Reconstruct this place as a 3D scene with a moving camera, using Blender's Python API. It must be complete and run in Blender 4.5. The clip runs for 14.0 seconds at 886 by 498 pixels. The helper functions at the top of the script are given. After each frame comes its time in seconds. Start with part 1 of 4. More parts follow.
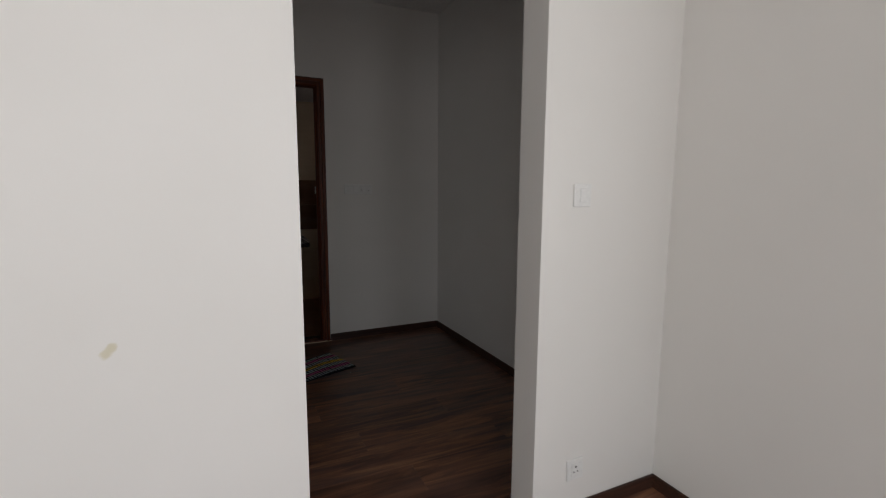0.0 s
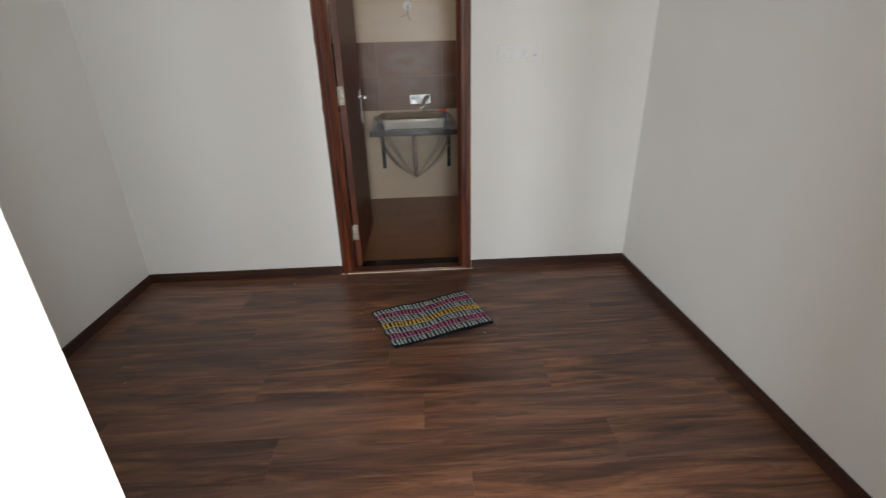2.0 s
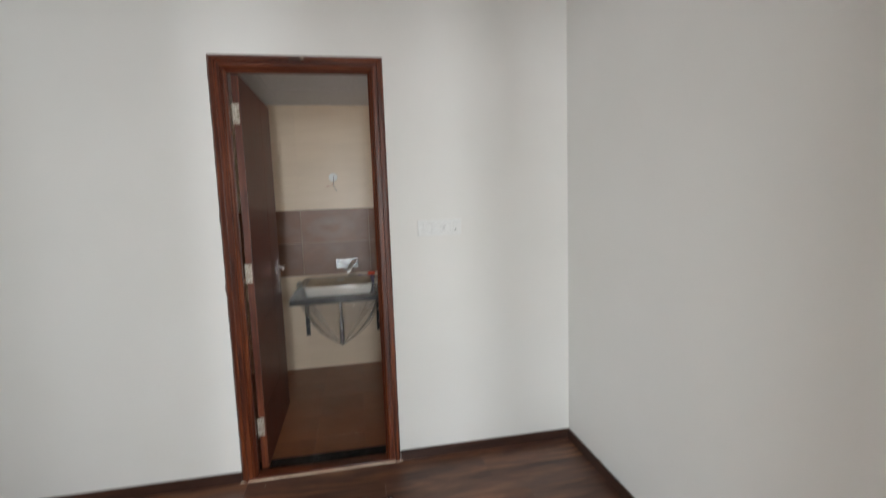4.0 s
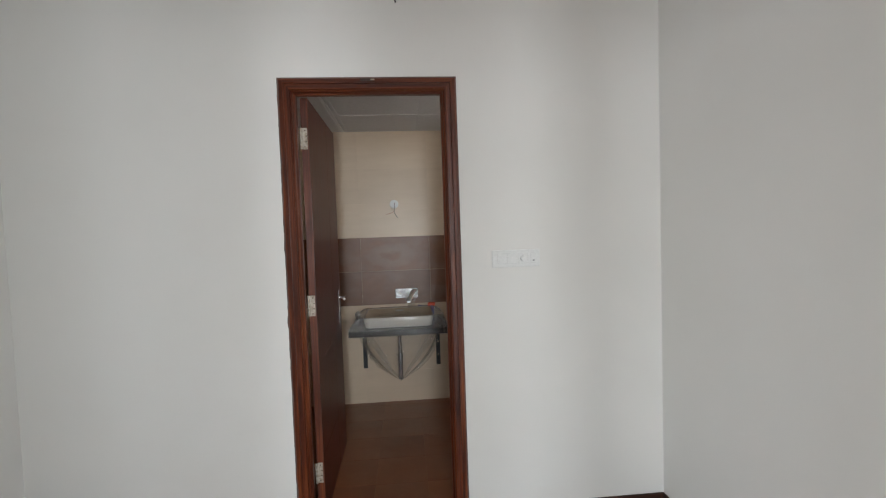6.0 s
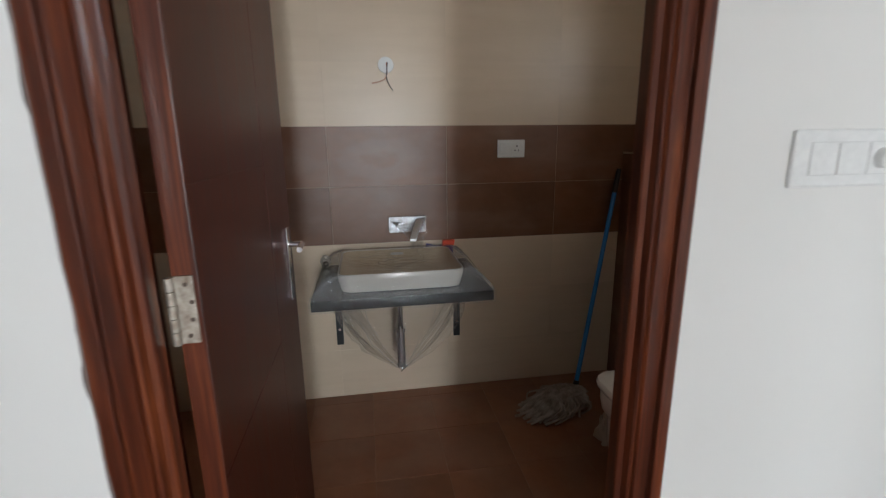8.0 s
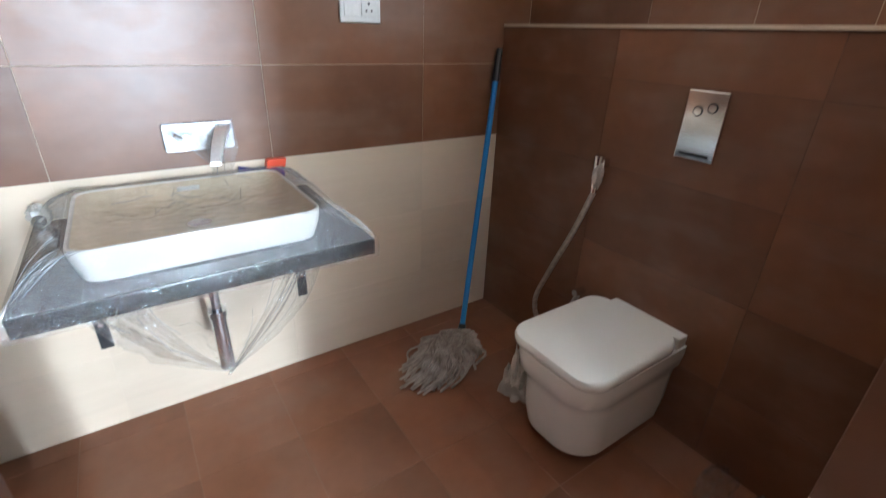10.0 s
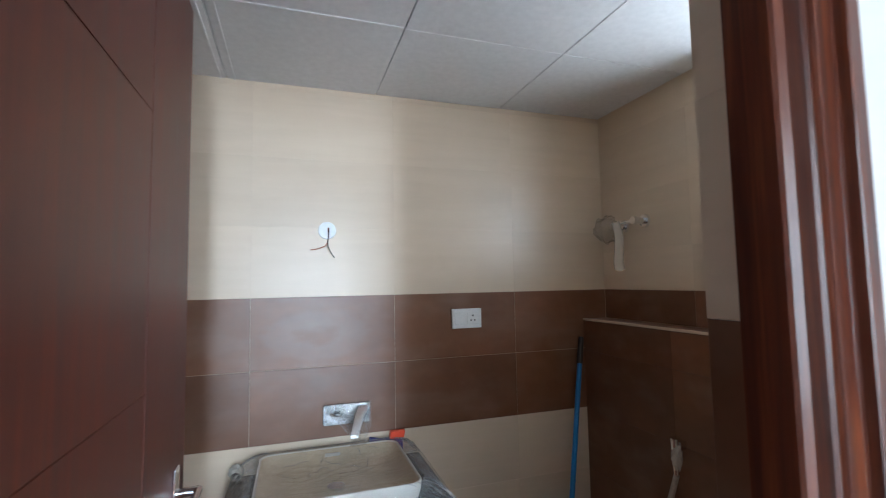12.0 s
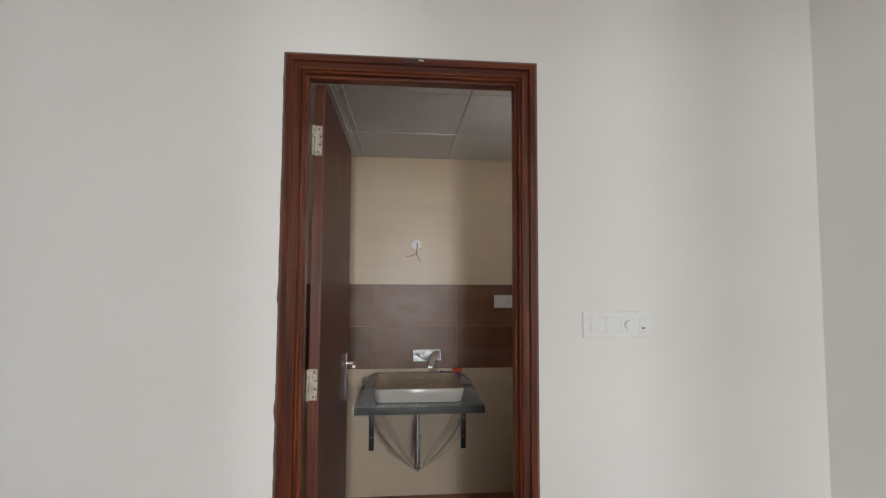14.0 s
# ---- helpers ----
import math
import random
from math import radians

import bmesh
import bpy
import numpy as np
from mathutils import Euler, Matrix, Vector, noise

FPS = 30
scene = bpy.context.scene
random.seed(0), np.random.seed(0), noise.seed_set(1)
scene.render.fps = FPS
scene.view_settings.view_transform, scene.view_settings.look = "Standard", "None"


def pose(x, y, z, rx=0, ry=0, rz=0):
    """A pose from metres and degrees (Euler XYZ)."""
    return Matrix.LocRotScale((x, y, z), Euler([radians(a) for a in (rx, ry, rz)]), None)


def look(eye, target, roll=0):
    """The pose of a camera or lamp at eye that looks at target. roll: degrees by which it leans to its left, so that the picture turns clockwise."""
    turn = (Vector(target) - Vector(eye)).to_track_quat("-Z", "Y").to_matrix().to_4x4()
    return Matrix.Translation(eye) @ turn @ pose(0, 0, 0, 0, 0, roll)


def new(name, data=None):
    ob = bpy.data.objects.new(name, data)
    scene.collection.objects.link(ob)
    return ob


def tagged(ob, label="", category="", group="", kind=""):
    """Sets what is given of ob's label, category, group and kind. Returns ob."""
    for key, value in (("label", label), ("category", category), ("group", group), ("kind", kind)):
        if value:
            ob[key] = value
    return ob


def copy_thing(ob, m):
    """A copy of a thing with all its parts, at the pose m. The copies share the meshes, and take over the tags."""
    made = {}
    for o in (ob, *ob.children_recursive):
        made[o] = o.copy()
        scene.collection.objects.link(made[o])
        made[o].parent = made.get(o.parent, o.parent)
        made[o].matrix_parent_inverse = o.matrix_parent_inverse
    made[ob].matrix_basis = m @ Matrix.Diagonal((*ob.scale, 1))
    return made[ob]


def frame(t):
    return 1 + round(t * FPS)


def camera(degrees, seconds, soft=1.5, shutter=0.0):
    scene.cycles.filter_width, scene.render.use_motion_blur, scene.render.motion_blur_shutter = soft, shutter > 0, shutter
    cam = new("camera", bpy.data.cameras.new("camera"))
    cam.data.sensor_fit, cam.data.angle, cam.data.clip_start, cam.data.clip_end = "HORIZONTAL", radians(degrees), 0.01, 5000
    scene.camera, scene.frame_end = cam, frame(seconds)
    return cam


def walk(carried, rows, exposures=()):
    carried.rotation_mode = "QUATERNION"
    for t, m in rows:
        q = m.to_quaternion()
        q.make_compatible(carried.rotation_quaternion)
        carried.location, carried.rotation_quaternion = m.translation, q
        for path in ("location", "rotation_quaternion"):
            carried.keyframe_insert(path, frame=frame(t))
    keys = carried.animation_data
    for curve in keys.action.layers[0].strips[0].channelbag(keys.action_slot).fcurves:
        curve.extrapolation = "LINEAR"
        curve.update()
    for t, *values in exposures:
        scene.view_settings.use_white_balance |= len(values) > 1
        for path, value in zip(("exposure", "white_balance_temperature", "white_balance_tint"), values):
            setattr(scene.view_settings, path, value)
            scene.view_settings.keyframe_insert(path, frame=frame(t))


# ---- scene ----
cam = camera(88.3, 14.0, soft=1.1, shutter=0.3)
PATH = [
    (0, (0.084, -3.759, 1.269), (0.929, -1.965, 1.008), 0.3),
    (0.5, (0.251, -3.395, 1.302), (0.964, -1.566, 0.923), 0.6),
    (1, (0.437, -3.086, 1.313), (0.966, -1.227, 0.801), 0.4),
    (1.5, (0.513, -2.849, 1.291), (0.866, -0.99, 0.643), -0.4),
    (2, (0.517, -2.632, 1.291), (0.6, -0.802, 0.49), -1.5),
    (2.5, (0.563, -2.501, 1.307), (0.282, -0.756, 0.371), -4.9),
    (3, (0.56, -2.415, 1.304), (0.338, -0.663, 0.366), -4.7),
    (3.5, (0.61, -2.345, 1.309), (0.725, -0.464, 0.64), -2.0),
    (4, (0.648, -2.371, 1.408), (1.011, -0.416, 1.193), -2.0),
    (4.2, (0.632, -2.407, 1.453), (1.051, -0.453, 1.386), -2.3),
    (6.3, (0.512, -1.99, 1.399), (0.64, 0.003, 1.29), -1.4),
    (6.5, (0.471, -1.807, 1.383), (0.592, 0.183, 1.226), -1.0),
    (7, (0.384, -1.405, 1.358), (0.526, 0.576, 1.118), -0.6),
    (7.5, (0.366, -1.0, 1.326), (0.581, 0.962, 1.003), -0.6),
    (7.7, (0.351, -0.821, 1.316), (0.601, 1.128, 0.943), -0.5),
    (9.8, (0.377, 0.125, 1.173), (1.318, 1.609, 0.218), 1.3),
    (10, (0.377, 0.141, 1.179), (1.409, 1.628, 0.328), 2.0),
    (10.5, (0.367, 0.12, 1.241), (1.532, 1.668, 0.747), 2.5),
    (11, (0.346, 0.043, 1.316), (1.411, 1.729, 1.168), 0.6),
    (11.3, (0.341, -0.043, 1.366), (1.267, 1.729, 1.361), -0.5),
    (11.5, (0.336, -0.097, 1.388), (1.177, 1.716, 1.451), -0.8),
    (12, (0.333, -0.264, 1.412), (0.959, 1.63, 1.554), -1.0),
    (12.5, (0.299, -0.518, 1.41), (0.734, 1.428, 1.556), -1.1),
    (13, (0.343, -0.831, 1.419), (0.663, 1.137, 1.571), 0.3),
    (13.5, (0.394, -1.152, 1.419), (0.628, 0.83, 1.552), 0.2),
    (14, (0.379, -1.441, 1.415), (0.552, 0.548, 1.535), 0.3),
]
walk(cam, [(t, look(eye, target, roll)) for t, eye, target, roll in PATH],
     exposures=[(0, -1.45, 6600, 12), (0.5, -1.3, 6600, 12), (1.0, -0.75, 6700, 11), (1.5, 0.2, 6700, 10), (2.0, 1.26, 6500, 8), (2.5, 1.66, 6450, 8), (3.0, 1.78, 6430, 7), (4.0, 1.54, 6350, 7), (6.5, 1.4, 6300, 7),
                (7.5, 1.38, 6250, 7), (9.8, 3.9, 5150, 4), (10.5, 3.27, 5450, 0), (11.0, 2.67, 5250, 0), (11.5, 2.55, 4950, 4), (12.0, 2.7, 5150, 2), (12.5, 2.22, 5300, 2), (13.1, 1.62, 6450, 9), (13.5, 1.48, 6480, 8), (14.0, 1.5, 6480, 8)])

# ---- light ----
world = bpy.data.worlds.new("sky")
scene.world = world
world.use_nodes = True
wn = world.node_tree
sky = wn.nodes.new("ShaderNodeTexSky")
sky.sky_type, sky.sun_disc = "NISHITA", False
sky.sun_elevation, sky.sun_rotation = radians(50), radians(250)
bg = wn.nodes["Background"]
bg.inputs["Strength"].default_value = 0.12
wn.links.new(sky.outputs["Color"], bg.inputs["Color"])

sun = new("sun", bpy.data.lights.new("sun", "SUN"))
sun.data.energy, sun.data.angle, sun.data.color = 2.5, radians(0.5), (1.0, 0.95, 0.88)
sun.matrix_world = look((0, 0, 20), (2.0, 14.0, 0.0))


def area_lamp(name, eye, target, w, h, watts, color):
    lamp = new(name, bpy.data.lights.new(name, "AREA"))
    lamp.data.shape, lamp.data.size, lamp.data.size_y = "RECTANGLE", w, h
    lamp.data.energy, lamp.data.color = watts, color
    lamp.matrix_world = look(eye, target)
    return lamp


# skylight in the bedroom's out-of-view window opening and in the small bathroom window
area_lamp("window_skylight", (0.69, -6.02, 1.25), (0.69, 0, 1.25), 0.54, 1.9, 36.0, (0.94, 0.97, 1.0))
# two fill lamps that brighten the side walls, in openings added out of view
area_lamp("south_fill_light", (-1.40, -6.02, 1.25), (-1.40, 0, 1.25), 1.6, 1.9, 72.0, (0.94, 0.97, 1.0))
area_lamp("east_fill_light", (1.72, -4.90, 1.45), (0.0, -4.90, 1.45), 1.9, 1.3, 88.0, (0.94, 0.97, 1.0))
area_lamp("vent_skylight", (1.99, 0.525, 1.815), (0.0, 0.525, 1.815), 0.5, 0.5, 2.0, (1.0, 0.99, 0.97))


# ---- materials ----
def material(name, base, rough=0.5, metal=0.0, build=None, **inputs):
    m = bpy.data.materials.new(name)
    m.use_nodes = True
    nt = m.node_tree
    p = nt.nodes["Principled BSDF"]
    p.inputs["Base Color"].default_value = (*base, 1)
    p.inputs["Roughness"].default_value = rough
    p.inputs["Metallic"].default_value = metal
    for k, v in inputs.items():
        p.inputs[k.replace("_", " ")].default_value = v
    if build:
        build(nt, p)
    return m


def coords(nt, scale=(1, 1, 1), kind="Object", shift=None):
    tc = nt.nodes.new("ShaderNodeTexCoord")
    mp = nt.nodes.new("ShaderNodeMapping")
    mp.inputs["Scale"].default_value = scale
    if kind == "World":
        geo = nt.nodes.new("ShaderNodeNewGeometry")
        nt.links.new(geo.outputs["Position"], mp.inputs["Vector"])
    else:
        nt.links.new(tc.outputs[kind], mp.inputs["Vector"])
    if shift is not None:
        comb = nt.nodes.new("ShaderNodeCombineXYZ")
        mul = nt.nodes.new("ShaderNodeMath")
        mul.operation = "MULTIPLY"
        mul.inputs[1].default_value = 37.0
        nt.links.new(shift, mul.inputs[0])
        for i in range(3):
            nt.links.new(mul.outputs[0], comb.inputs[i])
        nt.links.new(comb.outputs[0], mp.inputs["Location"])
    return mp.outputs["Vector"]


def noise_tex(nt, vec, scale, detail=4.0, rough=0.55, distort=0.0):
    n = nt.nodes.new("ShaderNodeTexNoise")
    n.inputs["Scale"].default_value = scale
    n.inputs["Detail"].default_value = detail
    n.inputs["Roughness"].default_value = rough
    n.inputs["Distortion"].default_value = distort
    nt.links.new(vec, n.inputs["Vector"])
    return n.outputs["Fac"]


def ramp(nt, fac, stops):
    r = nt.nodes.new("ShaderNodeValToRGB")
    e = r.color_ramp.elements
    while len(e) < len(stops):
        e.new(0.5)
    for el, (pos, col) in zip(e, stops):
        el.position = pos
        el.color = (*col, 1)
    nt.links.new(fac, r.inputs["Fac"])
    return r.outputs["Color"]


def mix(nt, fac, a, b, blend="MIX"):
    m = nt.nodes.new("ShaderNodeMix")
    m.data_type, m.blend_type = "RGBA", blend
    for key, v in ((0, fac), (6, a), (7, b)):
        if hasattr(v, "links"):
            nt.links.new(v, m.inputs[key])
        elif key == 0:
            m.inputs[0].default_value = v
        else:
            m.inputs[key].default_value = (*v, 1)
    return m.outputs[2]


def bump(nt, p, height, strength, distance=0.002):
    b = nt.nodes.new("ShaderNodeBump")
    b.inputs["Strength"].default_value = strength
    b.inputs["Distance"].default_value = distance
    nt.links.new(height, b.inputs["Height"])
    nt.links.new(b.outputs["Normal"], p.inputs["Normal"])


def spread(nt, fac, low, high):
    r = nt.nodes.new("ShaderNodeMapRange")
    r.inputs["To Min"].default_value, r.inputs["To Max"].default_value = low, high
    nt.links.new(fac, r.inputs["Value"])
    return r.outputs["Result"]


def random_of(nt):
    return nt.nodes.new("ShaderNodeObjectInfo").outputs["Random"]


def paint(nt, p):
    v = coords(nt, kind="World")
    big = noise_tex(nt, v, 1.3, 3)
    fine = noise_tex(nt, v, 220, 2)
    col = ramp(nt, big, [(0.3, (0.775, 0.76, 0.725)), (0.7, (0.81, 0.795, 0.765))])
    # one yellowish smear on the bedroom side of the partition
    mp = nt.nodes.new("ShaderNodeMapping")
    mp.vector_type = "TEXTURE"
    mp.inputs["Location"].default_value = (-0.186, -2.49, 0.887)
    mp.inputs["Rotation"].default_value = (0, radians(-48), 0)
    mp.inputs["Scale"].default_value = (0.042, 0.02, 0.020)
    nt.links.new(v, mp.inputs["Vector"])
    ball = nt.nodes.new("ShaderNodeVectorMath")
    ball.operation = "LENGTH"
    nt.links.new(mp.outputs["Vector"], ball.inputs[0])
    rag = nt.nodes.new("ShaderNodeMath")
    rag.operation = "MULTIPLY_ADD"
    rag.inputs[1].default_value = 0.7
    nt.links.new(noise_tex(nt, v, 45.0, 3), rag.inputs[0])
    nt.links.new(ball.outputs["Value"], rag.inputs[2])
    smear = ramp(nt, rag.outputs[0], [(0.0, (0.85, 0.85, 0.85)), (0.75, (0.7, 0.7, 0.7)), (1.0, (0, 0, 0))])
    col = mix(nt, smear, col, (0.62, 0.57, 0.40))
    nt.links.new(col, p.inputs["Base Color"])
    bump(nt, p, fine, 0.12, 0.001)


def laminate(nt, p):
    rnd = random_of(nt)
    grain = noise_tex(nt, coords(nt, (0.95, 9.0, 9.0), shift=rnd), 1.8, 8, 0.66, 1.0)
    fine = noise_tex(nt, coords(nt, (2.4, 60.0, 60.0), shift=rnd), 3.0, 4, 0.6)
    streak = noise_tex(nt, coords(nt, (1.3, 15.0, 15.0), shift=rnd), 1.5, 4, 0.6, 0.8)
    wash = noise_tex(nt, coords(nt, (0.9, 2.2, 2.2), shift=rnd), 2.0, 3, 0.5)
    c = ramp(nt, grain, [(0.31, (0.028, 0.015, 0.013)), (0.42, (0.086, 0.038, 0.024)), (0.54, (0.185, 0.083, 0.045)), (0.70, (0.350, 0.172, 0.090))])
    c = mix(nt, 0.45, c, ramp(nt, fine, [(0.3, (0.45, 0.43, 0.42)), (0.7, (1.1, 1.1, 1.1))]), "MULTIPLY")
    c = mix(nt, ramp(nt, streak, [(0.57, (0, 0, 0)), (0.70, (0.75, 0.75, 0.75))]), c, (0.030, 0.017, 0.015))
    c = mix(nt, ramp(nt, wash, [(0.42, (0, 0, 0)), (0.70, (0.45, 0.45, 0.45))]), c, (0.150, 0.086, 0.070))
    # small knots with a dark heart
    knot = nt.nodes.new("ShaderNodeTexVoronoi")
    knot.inputs["Scale"].default_value = 1.0
    wob = nt.nodes.new("ShaderNodeVectorMath")
    wob.operation = "ADD"
    nt.links.new(coords(nt, (1.7, 4.6, 4.6), shift=rnd), wob.inputs[0])
    nt.links.new(spread(nt, noise_tex(nt, coords(nt), 40.0, 3), -0.06, 0.06), wob.inputs[1])
    nt.links.new(wob.outputs[0], knot.inputs["Vector"])
    c = mix(nt, ramp(nt, knot.outputs["Distance"], [(0.03, (0.9, 0.9, 0.9)), (0.07, (0.45, 0.45, 0.45)), (0.12, (0, 0, 0))]), c, (0.020, 0.011, 0.010))
    tone = ramp(nt, rnd, [(0.0, (0.82, 0.80, 0.80)), (1.0, (1.24, 1.18, 1.10))])
    c = mix(nt, 1.0, c, tone, "MULTIPLY")
    nt.links.new(c, p.inputs["Base Color"])
    nt.links.new(spread(nt, fine, 0.24, 0.42), p.inputs["Roughness"])
    bump(nt, p, fine, 0.15, 0.0006)


def wood(dark, mid, light, axis):
    def build(nt, p):
        sc = [44.0, 44.0, 44.0]
        sc[axis] = 1.4
        v = coords(nt, tuple(sc))
        g = noise_tex(nt, v, 1.6, 5, 0.6, 0.6)
        big = noise_tex(nt, coords(nt), 3.0, 2)
        c = ramp(nt, g, [(0.3, dark), (0.52, mid), (0.75, light)])
        c = mix(nt, 0.5, c, ramp(nt, big, [(0.3, (0.7, 0.7, 0.7)), (0.7, (1.15, 1.15, 1.15))]), "MULTIPLY")
        nt.links.new(c, p.inputs["Base Color"])
        nt.links.new(spread(nt, g, 0.32, 0.48), p.inputs["Roughness"])
        bump(nt, p, g, 0.12, 0.001)
    return build


def tile_look(a, b, rough, fine=0.35, dust=0.0):
    def build(nt, p):
        rnd = random_of(nt)
        v = coords(nt)
        cloud = spread(nt, ramp(nt, noise_tex(nt, v, 3.0, 3, 0.55, 0.6), [(0.28, (0, 0, 0)), (0.72, (1, 1, 1))]), 0.0, 1.0)
        speck = noise_tex(nt, v, 17.0, 4, 0.6)
        c = mix(nt, cloud, a, b)
        c = mix(nt, spread(nt, rnd, 0.0, 0.45), c, b)
        c = mix(nt, fine, c, ramp(nt, speck, [(0.3, (0.78, 0.78, 0.78)), (0.7, (1.15, 1.15, 1.15))]), "MULTIPLY")
        tone = 0.16 if dust > 0.17 else 0.05 if dust else 0.035
        c = mix(nt, 1.0, c, ramp(nt, rnd, [(0.0, (1 - tone,) * 3), (1.0, (1 + tone * 0.7,) * 3)]), "MULTIPLY")
        # faint level veins
        vein = noise_tex(nt, coords(nt, (1.1, 14.0, 1.0), shift=rnd), 1.6, 4, 0.6, 0.5)
        c = mix(nt, 1.0, c, ramp(nt, vein, [(0.35, (0.975, 0.968, 0.958)), (0.62, (1.012, 1.012, 1.012))]), "MULTIPLY")
        if dust:
            smear = noise_tex(nt, coords(nt, (1.0, 1.0, 1.5), kind="World"), 4.2, 3, 0.5, 0.0)
            wiped = noise_tex(nt, coords(nt, (1.3, 1.3, 9.0), kind="World"), 2.2, 2, 0.5, 0.0)
            veil = mix(nt, 0.65, ramp(nt, smear, [(0.44, (0, 0, 0)), (0.62, (dust, dust, dust))]), ramp(nt, wiped, [(0.40, (0.25, 0.25, 0.25)), (0.60, (1, 1, 1))]), "MULTIPLY")
            c = mix(nt, veil, c, (0.30, 0.232, 0.182))
            # a wiped ring of dust on the tile over the basin
            mp = nt.nodes.new("ShaderNodeMapping")
            mp.vector_type = "TEXTURE"
            mp.inputs["Location"].default_value = (0.43, 1.65, 1.205)
            mp.inputs["Scale"].default_value = (0.30, 0.30, 0.145)
            nt.links.new(coords(nt, kind="World"), mp.inputs["Vector"])
            far = nt.nodes.new("ShaderNodeVectorMath")
            far.operation = "LENGTH"
            nt.links.new(mp.outputs["Vector"], far.inputs[0])
            rag = nt.nodes.new("ShaderNodeMath")
            rag.operation = "MULTIPLY_ADD"
            rag.inputs[1].default_value = 0.5
            nt.links.new(noise_tex(nt, coords(nt, (1.0, 1.0, 2.2), kind="World"), 11.0, 4), rag.inputs[0])
            nt.links.new(far.outputs["Value"], rag.inputs[2])
            ring = ramp(nt, rag.outputs[0], [(0.42, (0, 0, 0)), (0.58, (0.42, 0.42, 0.42)), (0.85, (0.30, 0.30, 0.30)), (1.0, (0, 0, 0))])
            c = mix(nt, mix(nt, 1.0, ring, (dust * 2.4,) * 3, "MULTIPLY"), c, (0.34, 0.275, 0.225))
        nt.links.new(c, p.inputs["Base Color"])
        p.inputs["Roughness"].default_value = rough
    return build


def blotch(a, b, scale, r0=0.4, r1=0.6, bump_s=0.1, grain=0.25):
    def build(nt, p):
        v = coords(nt)
        n = noise_tex(nt, v, scale, 4)
        f = noise_tex(nt, v, scale * 14, 3)
        c = ramp(nt, n, [(0.3, a), (0.7, b)])
        c = mix(nt, grain, c, ramp(nt, f, [(0.3, (0.75, 0.75, 0.75)), (0.7, (1.1, 1.1, 1.1))]), "MULTIPLY")
        nt.links.new(c, p.inputs["Base Color"])
        nt.links.new(spread(nt, f, r0, r1), p.inputs["Roughness"])
        bump(nt, p, f, bump_s, 0.001)
    return build


def film(nt, p):
    out = nt.nodes["Material Output"]
    tr = nt.nodes.new("ShaderNodeBsdfTransparent")
    tr.inputs["Color"].default_value = (0.95, 0.945, 0.935, 1)
    gl = nt.nodes.new("ShaderNodeBsdfGlossy")
    gl.inputs["Roughness"].default_value = 0.08
    df = nt.nodes.new("ShaderNodeBsdfDiffuse")
    df.inputs["Color"].default_value = (0.8, 0.82, 0.85, 1)
    lw = nt.nodes.new("ShaderNodeFresnel")
    lw.inputs["IOR"].default_value = 1.5
    m1, m2 = nt.nodes.new("ShaderNodeMixShader"), nt.nodes.new("ShaderNodeMixShader")
    v = coords(nt, (1, 1, 1), kind="World")
    n = noise_tex(nt, v, 13.0, 2, 0.5, 0.8)
    b = nt.nodes.new("ShaderNodeBump")
    b.inputs["Strength"].default_value, b.inputs["Distance"].default_value = 0.6, 0.012
    # sharp folds: cells bent by the soft waves, each meeting the next in a crease
    bent = nt.nodes.new("ShaderNodeVectorMath")
    bent.operation = "MULTIPLY_ADD"
    bent.inputs[1].default_value = (1.0, 1.0, 1.6)
    nt.links.new(v, bent.inputs[0])
    nt.links.new(n, bent.inputs[2])
    cells = nt.nodes.new("ShaderNodeTexVoronoi")
    cells.inputs["Scale"].default_value = 21.0
    nt.links.new(bent.outputs[0], cells.inputs["Vector"])
    folds = nt.nodes.new("ShaderNodeMath")
    folds.operation = "MULTIPLY_ADD"
    folds.inputs[1].default_value = 0.9
    nt.links.new(cells.outputs["Distance"], folds.inputs[0])
    nt.links.new(n, folds.inputs[2])
    nt.links.new(folds.outputs[0], b.inputs["Height"])
    nt.links.new(b.outputs["Normal"], gl.inputs["Normal"])
    m1.inputs["Fac"].default_value = 0.03
    nt.links.new(tr.outputs[0], m1.inputs[1])
    nt.links.new(df.outputs[0], m1.inputs[2])
    half = nt.nodes.new("ShaderNodeMath")
    half.operation = "MULTIPLY_ADD"
    half.inputs[1].default_value, half.inputs[2].default_value = 1.0, 0.03
    cap = nt.nodes.new("ShaderNodeMath")
    cap.operation = "MINIMUM"
    cap.inputs[1].default_value = 0.24
    nt.links.new(lw.outputs[0], half.inputs[0])
    nt.links.new(half.outputs[0], cap.inputs[0])
    nt.links.new(cap.outputs[0], m2.inputs["Fac"])
    nt.links.new(m1.outputs[0], m2.inputs[1])
    nt.links.new(gl.outputs[0], m2.inputs[2])
    nt.links.new(m2.outputs[0], out.inputs["Surface"])


